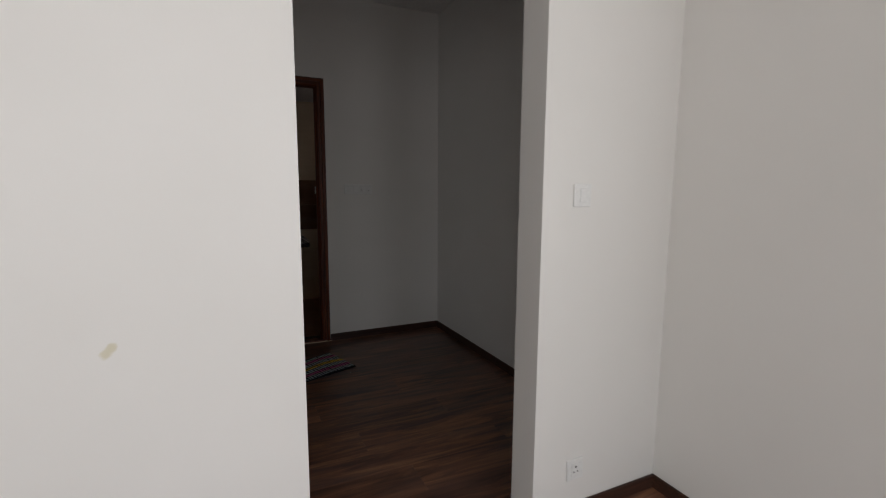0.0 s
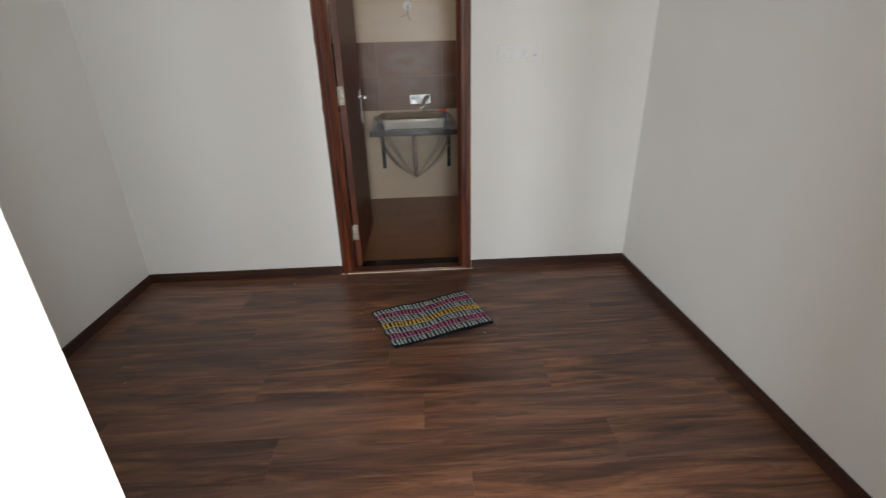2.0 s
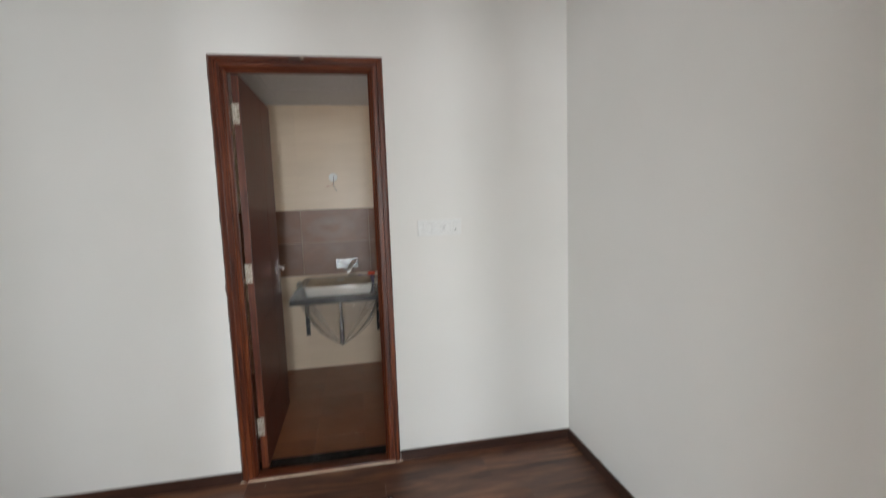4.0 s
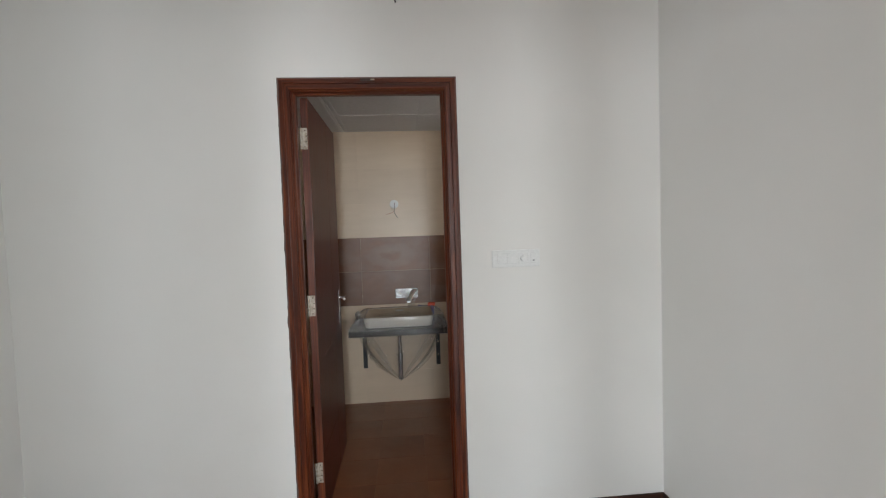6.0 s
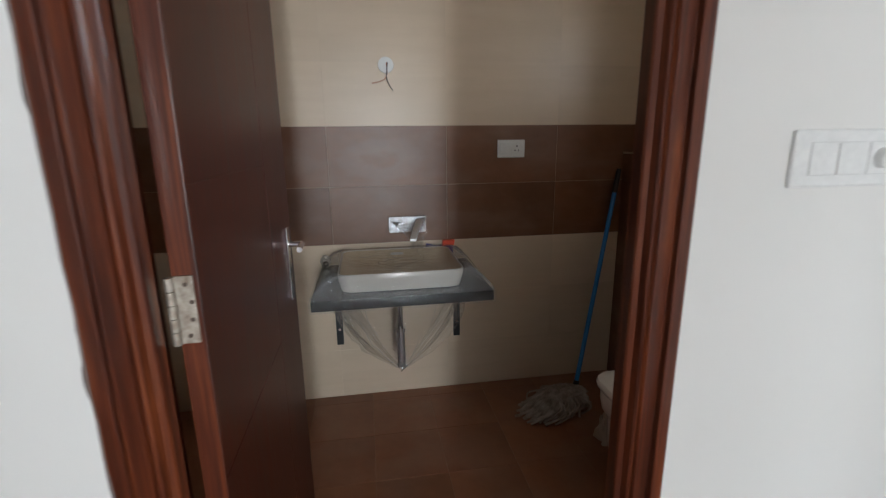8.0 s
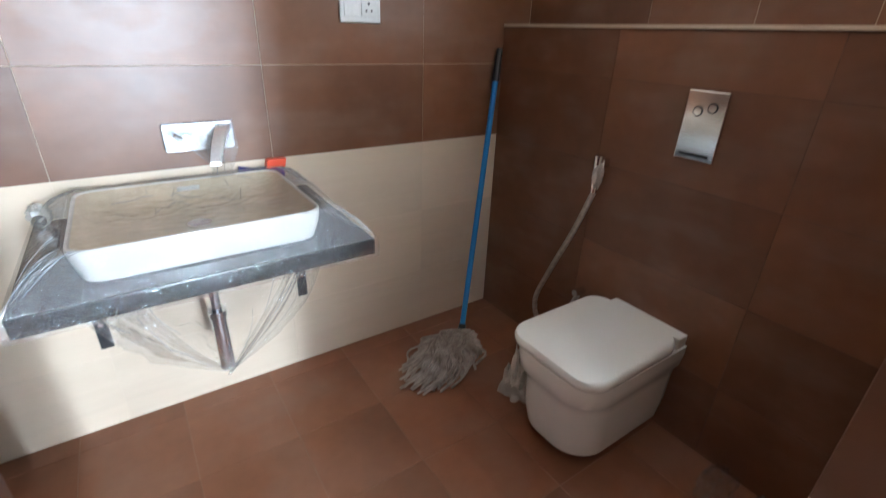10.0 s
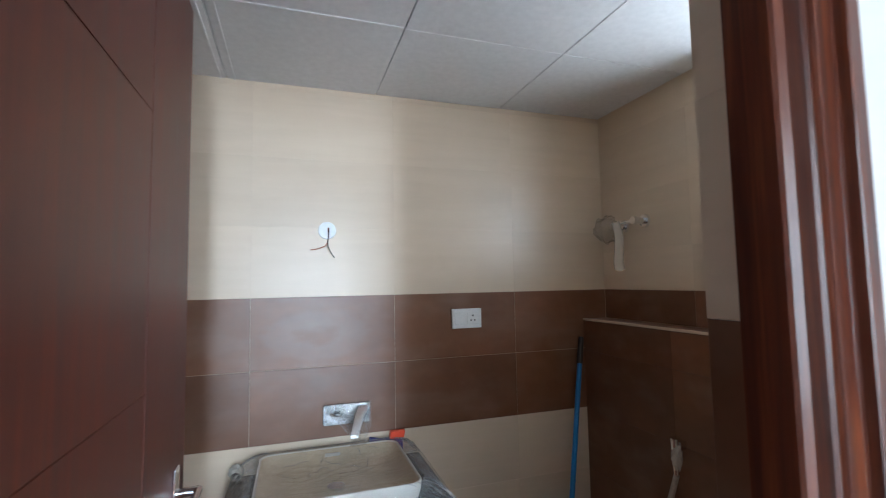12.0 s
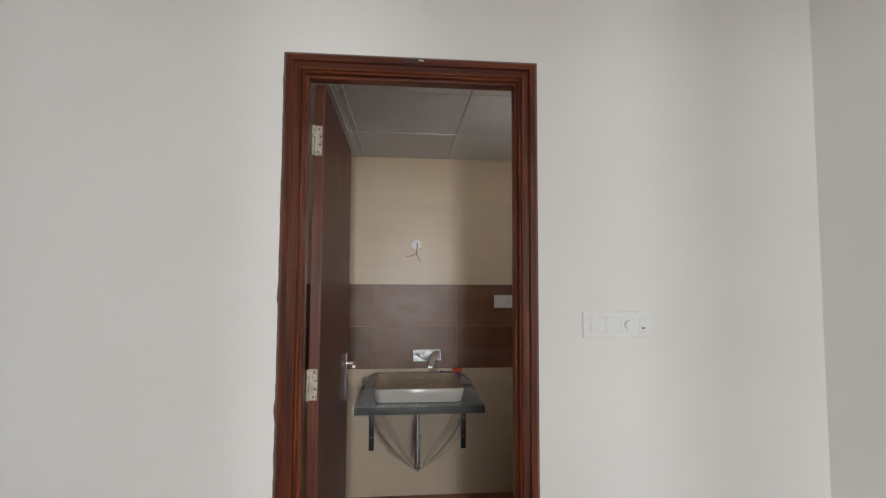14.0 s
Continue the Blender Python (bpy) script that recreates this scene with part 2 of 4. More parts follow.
PAINT = material("wall_paint", (0.74, 0.725, 0.68), 0.55, build=paint)
CEIL = material("ceiling_paint", (0.8, 0.8, 0.78), 0.8, build=blotch((0.76, 0.76, 0.75), (0.80, 0.80, 0.79), 2.0, 0.7, 0.85))
LAMINATE = material("laminate_wood", (0.1, 0.05, 0.03), 0.35, build=laminate)
SUBFLOOR = material("subfloor", (0.02, 0.013, 0.01), 0.8)
SKIRT = material("skirting_wood", (0.05, 0.025, 0.018), 0.35, build=wood((0.022, 0.010, 0.008), (0.05, 0.022, 0.014), (0.09, 0.04, 0.024), 0))
FRAME_V = material("polished_frame_wood_upright", (0.15, 0.05, 0.025), 0.3, build=wood((0.030, 0.0060, 0.0030), (0.102, 0.0215, 0.0066), (0.245, 0.061, 0.016), 2), Coat_Weight=0.38, Coat_Roughness=0.15, Specular_IOR_Level=0.4)
FRAME_H = material("polished_frame_wood_level", (0.15, 0.05, 0.025), 0.3, build=wood((0.030, 0.0060, 0.0030), (0.102, 0.0215, 0.0066), (0.245, 0.061, 0.016), 0), Coat_Weight=0.38, Coat_Roughness=0.15, Specular_IOR_Level=0.4)
LEAF = material("door_veneer", (0.08, 0.03, 0.02), 0.35, build=wood((0.044, 0.0095, 0.0055), (0.075, 0.0172, 0.0088), (0.108, 0.026, 0.0125), 2), Specular_IOR_Level=0.28)
BROWN = material("brown_tile", (0.13, 0.06, 0.035), 0.3, build=tile_look((0.124, 0.050, 0.021), (0.200, 0.083, 0.036), 0.38, 0.35, 0.19), Specular_IOR_Level=0.58)
CREAM = material("cream_tile", (0.6, 0.5, 0.37), 0.35, build=tile_look((0.655, 0.530, 0.395), (0.695, 0.567, 0.425), 0.34, 0.03))
FLOORTILE = material("brown_floor_tile", (0.16, 0.075, 0.04), 0.35, build=tile_look((0.195, 0.074, 0.032), (0.270, 0.104, 0.047), 0.36, 0.35, 0.16))
GROUT = material("grout", (0.16, 0.10, 0.07), 0.9, build=blotch((0.08, 0.04, 0.024), (0.125, 0.066, 0.04), 20.0, 0.8, 0.95))
GROUT_F = material("floor_grout", (0.26, 0.16, 0.10), 0.9, build=blotch((0.22, 0.125, 0.075), (0.32, 0.19, 0.12), 20.0, 0.8, 0.95))
GROUT_C = material("pale_grout", (0.5, 0.42, 0.32), 0.9, build=blotch((0.55, 0.445, 0.33), (0.62, 0.505, 0.38), 20.0, 0.8, 0.95))
GRANITE = material("black_granite", (0.015, 0.014, 0.014), 0.2, build=blotch((0.010, 0.010, 0.011), (0.03, 0.028, 0.027), 60.0, 0.12, 0.25, 0.02), Specular_IOR_Level=0.25)
CERAMIC = material("white_ceramic", (0.83, 0.80, 0.73), 0.12, Coat_Weight=0.5, build=blotch((0.81, 0.78, 0.71), (0.84, 0.81, 0.75), 3.0, 0.10, 0.16, 0.0, 0.03))
CHROME = material("chrome", (0.82, 0.83, 0.85), 0.10, 1.0, build=blotch((0.78, 0.79, 0.81), (0.85, 0.86, 0.88), 8.0, 0.06, 0.16, 0.02))
CHROME_SATIN = material("satin_chrome", (0.92, 0.93, 0.94), 0.45, 1.0, build=blotch((0.90, 0.91, 0.92), (0.95, 0.95, 0.96), 8.0, 0.38, 0.52, 0.02))
# film-wrapped chrome; its dim reflections are painted as dark blotches in the colour
CHROME_DIM_REFLECTION = material("chrome_painted_dim_reflection", (0.35, 0.36, 0.38), 0.2, 1.0, build=blotch((0.10, 0.105, 0.11), (0.46, 0.47, 0.49), 24.0, 0.08, 0.30, 0.7))
STEEL = material("painted_steel_hinge", (0.62, 0.58, 0.50), 0.4, 0.3, build=blotch((0.24, 0.18, 0.13), (0.58, 0.53, 0.45), 60.0, 0.35, 0.55))
SCREW = material("dark_screw", (0.12, 0.09, 0.07), 0.5, 0.6)
BLACKMETAL = material("black_metal", (0.012, 0.012, 0.013), 0.45, 0.2, build=blotch((0.010, 0.010, 0.011), (0.02, 0.02, 0.02), 30.0, 0.35, 0.55))
PLASTIC = material("white_plastic", (0.80, 0.80, 0.78), 0.3, build=blotch((0.78, 0.78, 0.76), (0.81, 0.81, 0.79), 6.0, 0.25, 0.35, 0.01))
SHADE_GAP = material("shaded_gap", (0.60, 0.60, 0.58), 0.8)
BLUE = material("blue_mop_pole", (0.02, 0.20, 0.55), 0.35, build=blotch((0.018, 0.19, 0.52), (0.025, 0.22, 0.58), 10.0, 0.3, 0.4, 0.02))
BLACKPLASTIC = material("black_plastic", (0.012, 0.012, 0.013), 0.4)
STRING = material("mop_cotton", (0.42, 0.37, 0.33), 0.9, build=blotch((0.20, 0.155, 0.125), (0.42, 0.345, 0.285), 25.0, 0.85, 0.95, 0.3))
UPVC = material("white_upvc", (0.82, 0.82, 0.80), 0.3, build=blotch((0.80, 0.80, 0.78), (0.83, 0.83, 0.81), 5.0, 0.25, 0.4, 0.01))
FILM = material("clear_plastic_film", (0.9, 0.9, 0.9), 0.1, build=film)
MILKY = material("milky_plastic_bag", (0.9, 0.9, 0.9), 0.1, build=film)
# pale fold lines, whitened to stand in for bright glints
CREASE_GLINT = material("film_crease_glint", (0.9, 0.9, 0.9), 0.1, build=film)
CREASE_GLINT.node_tree.nodes["Mix Shader"].inputs["Fac"].default_value = 0.32
HAZY = material("hazy_plastic_film", (0.9, 0.9, 0.9), 0.1, build=film)
HAZY.node_tree.nodes["Mix Shader"].inputs["Fac"].default_value = 0.018
TENT = material("smoky_plastic_film", (0.9, 0.9, 0.9), 0.1, build=film)
TENT.node_tree.nodes["Mix Shader"].inputs["Fac"].default_value = 0.13
FROSTED = material("frosted_plastic_bag", (0.9, 0.9, 0.9), 0.1, build=film)
FROSTED.node_tree.nodes["Mix Shader"].inputs["Fac"].default_value = 0.72
FROSTED.node_tree.nodes["Diffuse BSDF"].inputs["Color"].default_value = (0.74, 0.66, 0.55, 1)
BOWL_BEIGE = material("blotchy_beige", (0.55, 0.45, 0.31), 0.7, build=blotch((0.56, 0.455, 0.315), (0.69, 0.58, 0.42), 9.0, 0.55, 0.8, 0.1, 0.4))
EDGE_FILM = material("doubled_plastic_film", (0.9, 0.9, 0.9), 0.1, build=film)
EDGE_FILM.node_tree.nodes["Mix Shader"].inputs["Fac"].default_value = 0.05
EDGE_FILM.node_tree.nodes["Glossy BSDF"].inputs["Roughness"].default_value = 0.10
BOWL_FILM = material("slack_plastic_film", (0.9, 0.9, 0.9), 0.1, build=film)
BOWL_FILM.node_tree.nodes["Mix Shader"].inputs["Fac"].default_value = 0.065
BOWL_FILM.node_tree.nodes["Glossy BSDF"].inputs["Roughness"].default_value = 0.20
BOWL_FILM.node_tree.nodes["Bump"].inputs["Strength"].default_value = 0.22
MILKY.node_tree.nodes["Mix Shader"].inputs["Fac"].default_value = 0.4
MILKY.node_tree.nodes["Diffuse BSDF"].inputs["Color"].default_value = (0.84, 0.79, 0.70, 1)
SPOUT_FILM = material("glossy_plastic_film", (0.9, 0.9, 0.9), 0.1, build=film)
SPOUT_FILM.node_tree.nodes["Mix Shader"].inputs["Fac"].default_value = 0.09
RED = material("orange_red_plastic", (0.72, 0.07, 0.02), 0.35)
NAVY = material("dark_blue_plastic", (0.02, 0.02, 0.16), 0.35)
COPPER = material("copper_wire", (0.42, 0.14, 0.07), 0.45, 0.2)
BLACKWIRE = material("black_wire", (0.02, 0.015, 0.015), 0.5)
HOSE = material("braided_hose", (0.45, 0.42, 0.38), 0.35, 0.6, build=blotch((0.35, 0.32, 0.28), (0.55, 0.52, 0.48), 80.0, 0.3, 0.5, 0.3))
GLASS = material("window_glass", (1, 1, 1), 0.02, Transmission_Weight=1.0, IOR=1.45)
LAYIN = material("ceiling_panel", (0.72, 0.71, 0.71), 0.7, build=blotch((0.69, 0.68, 0.68), (0.76, 0.75, 0.75), 40.0, 0.6, 0.8, 0.5))
RUG_DARK = material("rug_black", (0.02, 0.022, 0.028), 0.95, build=blotch((0.006, 0.007, 0.009), (0.016, 0.016, 0.02), 120.0, 0.9, 1.0, 0.4), Specular_IOR_Level=0.1)
RUG_GREY = material("rug_grey_blue", (0.27, 0.31, 0.34), 0.95, build=blotch((0.27, 0.32, 0.345), (0.46, 0.52, 0.54), 120.0, 0.9, 1.0, 0.4))
RUG_PINK = material("rug_magenta", (0.25, 0.06, 0.15), 0.95, build=blotch((0.38, 0.08, 0.20), (0.55, 0.16, 0.33), 120.0, 0.9, 1.0, 0.4))
RUG_GOLD = material("rug_yellow", (0.55, 0.36, 0.06), 0.95, build=blotch((0.66, 0.40, 0.05), (0.85, 0.56, 0.11), 120.0, 0.9, 1.0, 0.4))
RUG_LINE = material("rug_cream_thread", (0.5, 0.45, 0.36), 0.95)


# ---- mesh helpers ----
def mesh_of(name, bm, mat, smooth=False):
    bmesh.ops.recalc_face_normals(bm, faces=bm.faces)
    me = bpy.data.meshes.new(name)
    bm.to_mesh(me)
    bm.free()
    me.materials.append(mat)
    if smooth:
        for f in me.polygons:
            f.use_smooth = True
        me.set_sharp_from_angle(angle=radians(40))
    return me


def part(name, bm, mat, parent=None, label="", smooth=False):
    ob = new(name, mesh_of(name, bm, mat, smooth))
    if parent is not None:
        ob.parent = parent
    return tagged(ob, label)


def thing(name, label, category, group=""):
    return tagged(new(name), label, category, group)


def add_box(bm, x0, x1, y0, y1, z0, z1, bevel=0.0):
    r = bmesh.ops.create_cube(bm, size=1.0)
    m = Matrix.Translation(((x0 + x1) / 2, (y0 + y1) / 2, (z0 + z1) / 2)) @ Matrix.Diagonal((x1 - x0, y1 - y0, z1 - z0, 1))
    bmesh.ops.transform(bm, matrix=m, verts=r["verts"])
    if bevel > 0:
        edges = list({e for v in r["verts"] for e in v.link_edges})
        bmesh.ops.bevel(bm, geom=edges, offset=bevel, segments=2, affect="EDGES", profile=0.6)
    return bm


def box(x0, x1, y0, y1, z0, z1, bevel=0.0):
    return add_box(bmesh.new(), x0, x1, y0, y1, z0, z1, bevel)


def add_tube(bm, a, b, r, r2=None, seg=16):
    a, b = Vector(a), Vector(b)
    q = (b - a).to_track_quat("Z", "Y").to_matrix().to_4x4()
    res = bmesh.ops.create_cone(bm, cap_ends=True, segments=seg, radius1=r, radius2=r if r2 is None else r2, depth=(b - a).length)
    bmesh.ops.transform(bm, matrix=Matrix.Translation((a + b) / 2) @ q, verts=res["verts"])
    return bm


def tube(a, b, r, r2=None, seg=16):
    return add_tube(bmesh.new(), a, b, r, r2, seg)


def add_path_tube(bm, pts, r, seg=8):
    rings = []
    pts = [Vector(p) for p in pts]
    for i, p in enumerate(pts):
        d = (pts[min(i + 1, len(pts) - 1)] - pts[max(i - 1, 0)]).normalized()
        q = d.to_track_quat("Z", "Y").to_matrix()
        rings.append([bm.verts.new(p + q @ Vector((math.cos(k * math.tau / seg) * r, math.sin(k * math.tau / seg) * r, 0))) for k in range(seg)])
    for a, b in zip(rings, rings[1:]):
        for k in range(seg):
            bm.faces.new((a[k], a[(k + 1) % seg], b[(k + 1) % seg], b[k]))
    bm.faces.new(rings[0][::-1])
    bm.faces.new(rings[-1])
    return bm


def curve_points(ctrl, n=24):
    out = []
    c = [Vector(p) for p in ctrl]
    c = [c[0]] + c + [c[-1]]
    for i in range(len(c) - 3):
        p0, p1, p2, p3 = c[i:i + 4]
        for k in range(n):
            t = k / n
            out.append(0.5 * ((2 * p1) + (p2 - p0) * t + (2 * p0 - 5 * p1 + 4 * p2 - p3) * t * t + (3 * p1 - p0 - 3 * p2 + p3) * t ** 3))
    out.append(c[-2])
    return out


def rounded_rect(x0, x1, y0, y1, r, seg=6):
    pts = []
    for cx, cy, a0 in ((x1 - r, y1 - r, 0), (x0 + r, y1 - r, 90), (x0 + r, y0 + r, 180), (x1 - r, y0 + r, 270)):
        for k in range(seg + 1):
            a = radians(a0 + 90 * k / seg)
            pts.append((cx + r * math.cos(a), cy + r * math.sin(a)))
    return pts


def loft(bm, rings, cap_first=True, cap_last=True):
    vs = [[bm.verts.new(p) for p in ring] for ring in rings]
    n = len(vs[0])
    for a, b in zip(vs, vs[1:]):
        for k in range(n):
            bm.faces.new((a[k], a[(k + 1) % n], b[(k + 1) % n], b[k]))
    if cap_first:
        bm.faces.new(vs[0][::-1])
    if cap_last:
        bm.faces.new(vs[-1])
    return bm


def structure(name, bm, mat, label=""):
    return tagged(part(name, bm, mat), label, "", "", "structure")


# ---- plan ----
XL, XR = -1.192, 1.80          # dressing room walls
YD = -2.35                    # dressing room side of the partition
YP = -2.49                    # bedroom side of the partition
OX0, OX1, OZ = 0.258, 1.056, 2.13   # opening through the partition
ROOM_H = 2.75
DX0, DX1, DZ = 0.0, 0.812, 2.12     # bathroom door frame, outside
RX1 = 0.833                         # tiled reveal behind the frame
YI = 0.182                    # bathroom side of the door wall
BX0, BX1, BY1 = -0.76, 1.81, 1.65   # bathroom, which goes on behind the open door leaf
LEDGE = 1.68
LOW, HIGH, LEDGE_Z = 0.80, 1.36, 1.22
BF = -0.02                    # bathroom floor
BH = 2.22                     # bathroom panel ceiling
BED_X0, BED_X1, BED_Y0 = -2.6, 1.69, -6.1
WY0, WY1, WZ0, WZ1 = 0.25, 0.80, 1.54, 2.09   # bathroom window


def wall_boxes(name, boxes, mat, label):
    bm = bmesh.new()
    for b in boxes:
        add_box(bm, *b)
    return structure(name, bm, mat, label)

# partition between bedroom and dressing room, with the opening
wall_boxes("wall_partition", [(BED_X0 - 0.15, OX0, YP, YD, 0, ROOM_H), (OX1, XR + 0.15, YP, YD, 0, ROOM_H), (OX0, OX1, YP, YD, OZ, ROOM_H)],
           PAINT, "off-white painted partition wall with a doorless opening")
wall_boxes("wall_door", [(XL - 0.15, DX0, 0, YI - 0.0015, -0.1, ROOM_H), (DX1, XR + 0.15, 0, 0.0855, -0.1, ROOM_H), (RX1, XR + 0.15, 0.0855, YI - 0.0015, -0.1, ROOM_H),
                         (DX0, DX1, 0, 0.0855, DZ, ROOM_H), (DX0, RX1, 0.0855, YI - 0.0015, DZ, ROOM_H)],
           PAINT, "off-white painted wall around the bathroom door")
wall_boxes("wall_dressing_west", [(XL - 0.15, XL, YD, 0, 0, ROOM_H)], PAINT, "plain off-white painted wall above a dark skirting")
wall_boxes("wall_dressing_east", [(XR, XR + 0.15, YD, 0, 0, ROOM_H)], PAINT, "plain off-white painted wall above a dark skirting")
# the opening here is added, unseen, for the east fill lamp
wall_boxes("wall_bedroom_east", [(BED_X1, BED_X1 + 0.12, BED_Y0, -5.90, 0, ROOM_H), (BED_X1, BED_X1 + 0.12, -3.90, YP, 0, ROOM_H),
                                 (BED_X1, BED_X1 + 0.12, -5.90, -3.90, 0, 0.75), (BED_X1, BED_X1 + 0.12, -5.90, -3.90, 2.15, ROOM_H)],
           PAINT, "plain off-white painted bedroom wall with an unseen opening added for fill light")
wall_boxes("wall_bedroom_west", [(BED_X0 - 0.15, BED_X0, BED_Y0, YP, 0, ROOM_H)], PAINT, "plain off-white painted bedroom wall")
# the left opening is added, unseen, for the south fill lamp
wall_boxes("wall_bedroom_south", [(BED_X0 - 0.15, -2.22, BED_Y0 - 0.15, BED_Y0, 0, ROOM_H), (-0.58, -0.10, BED_Y0 - 0.15, BED_Y0, 0, ROOM_H),
                                  (1.14, BED_X1 + 0.12, BED_Y0 - 0.15, BED_Y0, 0, ROOM_H),
                                  (-2.22, -0.58, BED_Y0 - 0.15, BED_Y0, 0, 0.28), (-2.22, -0.58, BED_Y0 - 0.15, BED_Y0, 2.22, ROOM_H),
                                  (-0.10, 1.14, BED_Y0 - 0.15, BED_Y0, 0, 0.28), (-0.10, 1.14, BED_Y0 - 0.15, BED_Y0, 2.22, ROOM_H)],
           PAINT, "plain off-white painted bedroom wall with a window opening and one added for fill light")
structure("ceiling_dressing", box(XL - 0.15, XR + 0.15, YD, YI, ROOM_H, ROOM_H + 0.1), CEIL, "flat white painted ceiling")
structure("ceiling_bedroom", box(BED_X0 - 0.15, XR + 0.15, BED_Y0 - 0.15, YD, ROOM_H, ROOM_H + 0.1), CEIL, "flat white painted ceiling")
floor = structure("floor", box(BED_X0 - 0.15, XR + 0.15, BED_Y0 - 0.15, 0.0, -0.12, -0.009), SUBFLOOR, "dark brown wood laminate plank floor with a satin sheen")
structure("ground", box(-60, 60, -60, 60, -3.3, -3.2), GROUT_C, "bare sandy ground outside")

# bathroom shell
wall_boxes("wall_bath_north", [(BX0 - 0.12, BX1 + 0.2, BY1 + 0.0015, BY1 + 0.12, -0.1, 2.6)], GROUT_C, "cream tiled wall with a brown tile band")
wall_boxes("wall_bath_west", [(BX0 - 0.12, BX0 - 0.0015, YI, BY1 + 0.0015, -0.1, 2.6)], GROUT_C, "cream tiled wall with a brown tile band")
wall_boxes("wall_bath_east", [(BX1 + 0.0015, BX1 + 0.2, YI - 0.0015, WY0, -0.1, 2.6), (BX1 + 0.0015, BX1 + 0.2, WY1, BY1 + 0.005, -0.1, 2.6),
                              (BX1 + 0.0015, BX1 + 0.2, WY0, WY1, -0.1, WZ0), (BX1 + 0.0015, BX1 + 0.2, WY0, WY1, WZ1, 2.6)], GROUT_C, "cream tiled wall with brown tiles below and a small window")
ledge = structure("ledge_wall", box(LEDGE + 0.0015, BX1, YI, BY1, -0.1, LEDGE_Z - 0.0015), GROUT, "half-height brown tiled cistern ledge behind the toilet")
bath_floor = structure("floor_bathroom", box(BX0 - 0.12, BX1 + 0.2, 0.09, BY1 + 0.12, -0.14, BF - 0.0015), GROUT_F, "brown matt ceramic tile floor")

# panel ceiling of the bathroom: lay-in panels with narrow joints and a raised strip
bm = bmesh.new()
add_box(bm, BX0 - 0.12, BX1 + 0.2, YI - 0.0015, BY1 + 0.12, BH + 0.012, BH + 0.05)
xs = [BX0, -0.50, 0.085, 0.67, 1.257, BX1]
ys = [YI, 0.525, 1.11, BY1]
for xa, xb in zip(xs, xs[1:]):
    for ya, yb in zip(ys, ys[1:]):
        add_box(bm, xa + 0.0025, xb - 0.0025, ya + 0.0025, yb - 0.0025, BH + 0.002, BH + 0.0125, 0.0015)
for xa, xb in ((0.058, 0.066), (0.108, 0.116)):
    add_box(bm, xa, xb, YI, BY1, BH - 0.001, BH + 0.003, 0.0015)
add_box(bm, 0.068, 0.665, 1.098, 1.106, BH - 0.002, BH + 0.003, 0.001)
structure("ceiling_bathroom", bm, LAYIN, "grey-white panel ceiling with thin joints")


# skirtings
def skirting(name, x0, x1, y0, y1):
    bm = box(x0, x1, y0, y1, 0.0, 0.056)
    top = [e for e in bm.edges if all(v.co.z > 0.05 for v in e.verts)]
    bmesh.ops.bevel(bm, geom=top, offset=0.003, segments=2, affect="EDGES")
    return structure(name, bm, SKIRT, "dark brown wooden skirting board")


T = 0.012
skirting("baseboard_1", XL + T, DX0 - 0.002, -T, 0)
skirting("baseboard_2", DX1 + 0.002, XR - T, -T, 0)
skirting("baseboard_3", XL, XL + T, YD, 0)
skirting("baseboard_4", XR - T, XR, YD, 0)
skirting("baseboard_5", XL + T, OX0, YD, YD + T)
skirting("baseboard_6", OX1, XR - T, YD, YD + T)
skirting("baseboard_7", OX1, BED_X1 - T, YP - T, YP)
skirting("baseboard_8", BED_X1 - T, BED_X1, BED_Y0, YP)
skirting("baseboard_9", BED_X0, OX0, YP - T, YP)

# ---- bathroom door ----
PROFILE = [(0.0, 0.085), (0.0, -0.004), (0.009, -0.0145), (0.012, -0.0155), (0.027, -0.0165), (0.0285, -0.0155), (0.0295, -0.0065), (0.0308, -0.0045),
           (0.0520, -0.0058), (0.0535, -0.0030), (0.0545, 0.0005), (0.0560, -0.0020), (0.0590, -0.0034), (0.0625, -0.0010), (0.0645, 0.004), (0.0665, 0.010),
           (0.073, 0.014), (0.075, 0.018), (0.075, 0.040), (0.060, 0.040), (0.060, 0.085)]
BACK_U = 0.048                # depth of the rabbet on the latch side


def frame_member(points):
    """One jamb or head: the moulded section swept between two mitred ends."""
    bm = bmesh.new()
    loft(bm, points)
    return bm


door_frame = tagged(new("door_1"), "reddish-brown polished wooden door frame with moulded edges", "door frame", "", "structure")


def jamb(side):
    low, high = [], []
    for u, y in PROFILE:
        x = DX0 + u if side == 0 else DX1 - u
        if side == 1 and u == 0.060:
            x = DX1 - BACK_U
        low.append((x, y, 0.0))
        high.append((x, y, DZ - u))
    rings = [low]
    n = 40
    for k in range(1, n):
        z = k / n
        ring = []
        for i, ((x, y, _), (_, _, zt)) in enumerate(zip(low, high)):
            chip = 0.0
            if side == 0 and i in (0, 1, 2):
                chip = 0.0035 * (noise.noise(Vector((3.1, 0.0, z * 26))) - 0.3)
            ring.append((x + chip, y, zt * z))
        rings.append(ring)
    rings.append(high)
    return frame_member(rings)


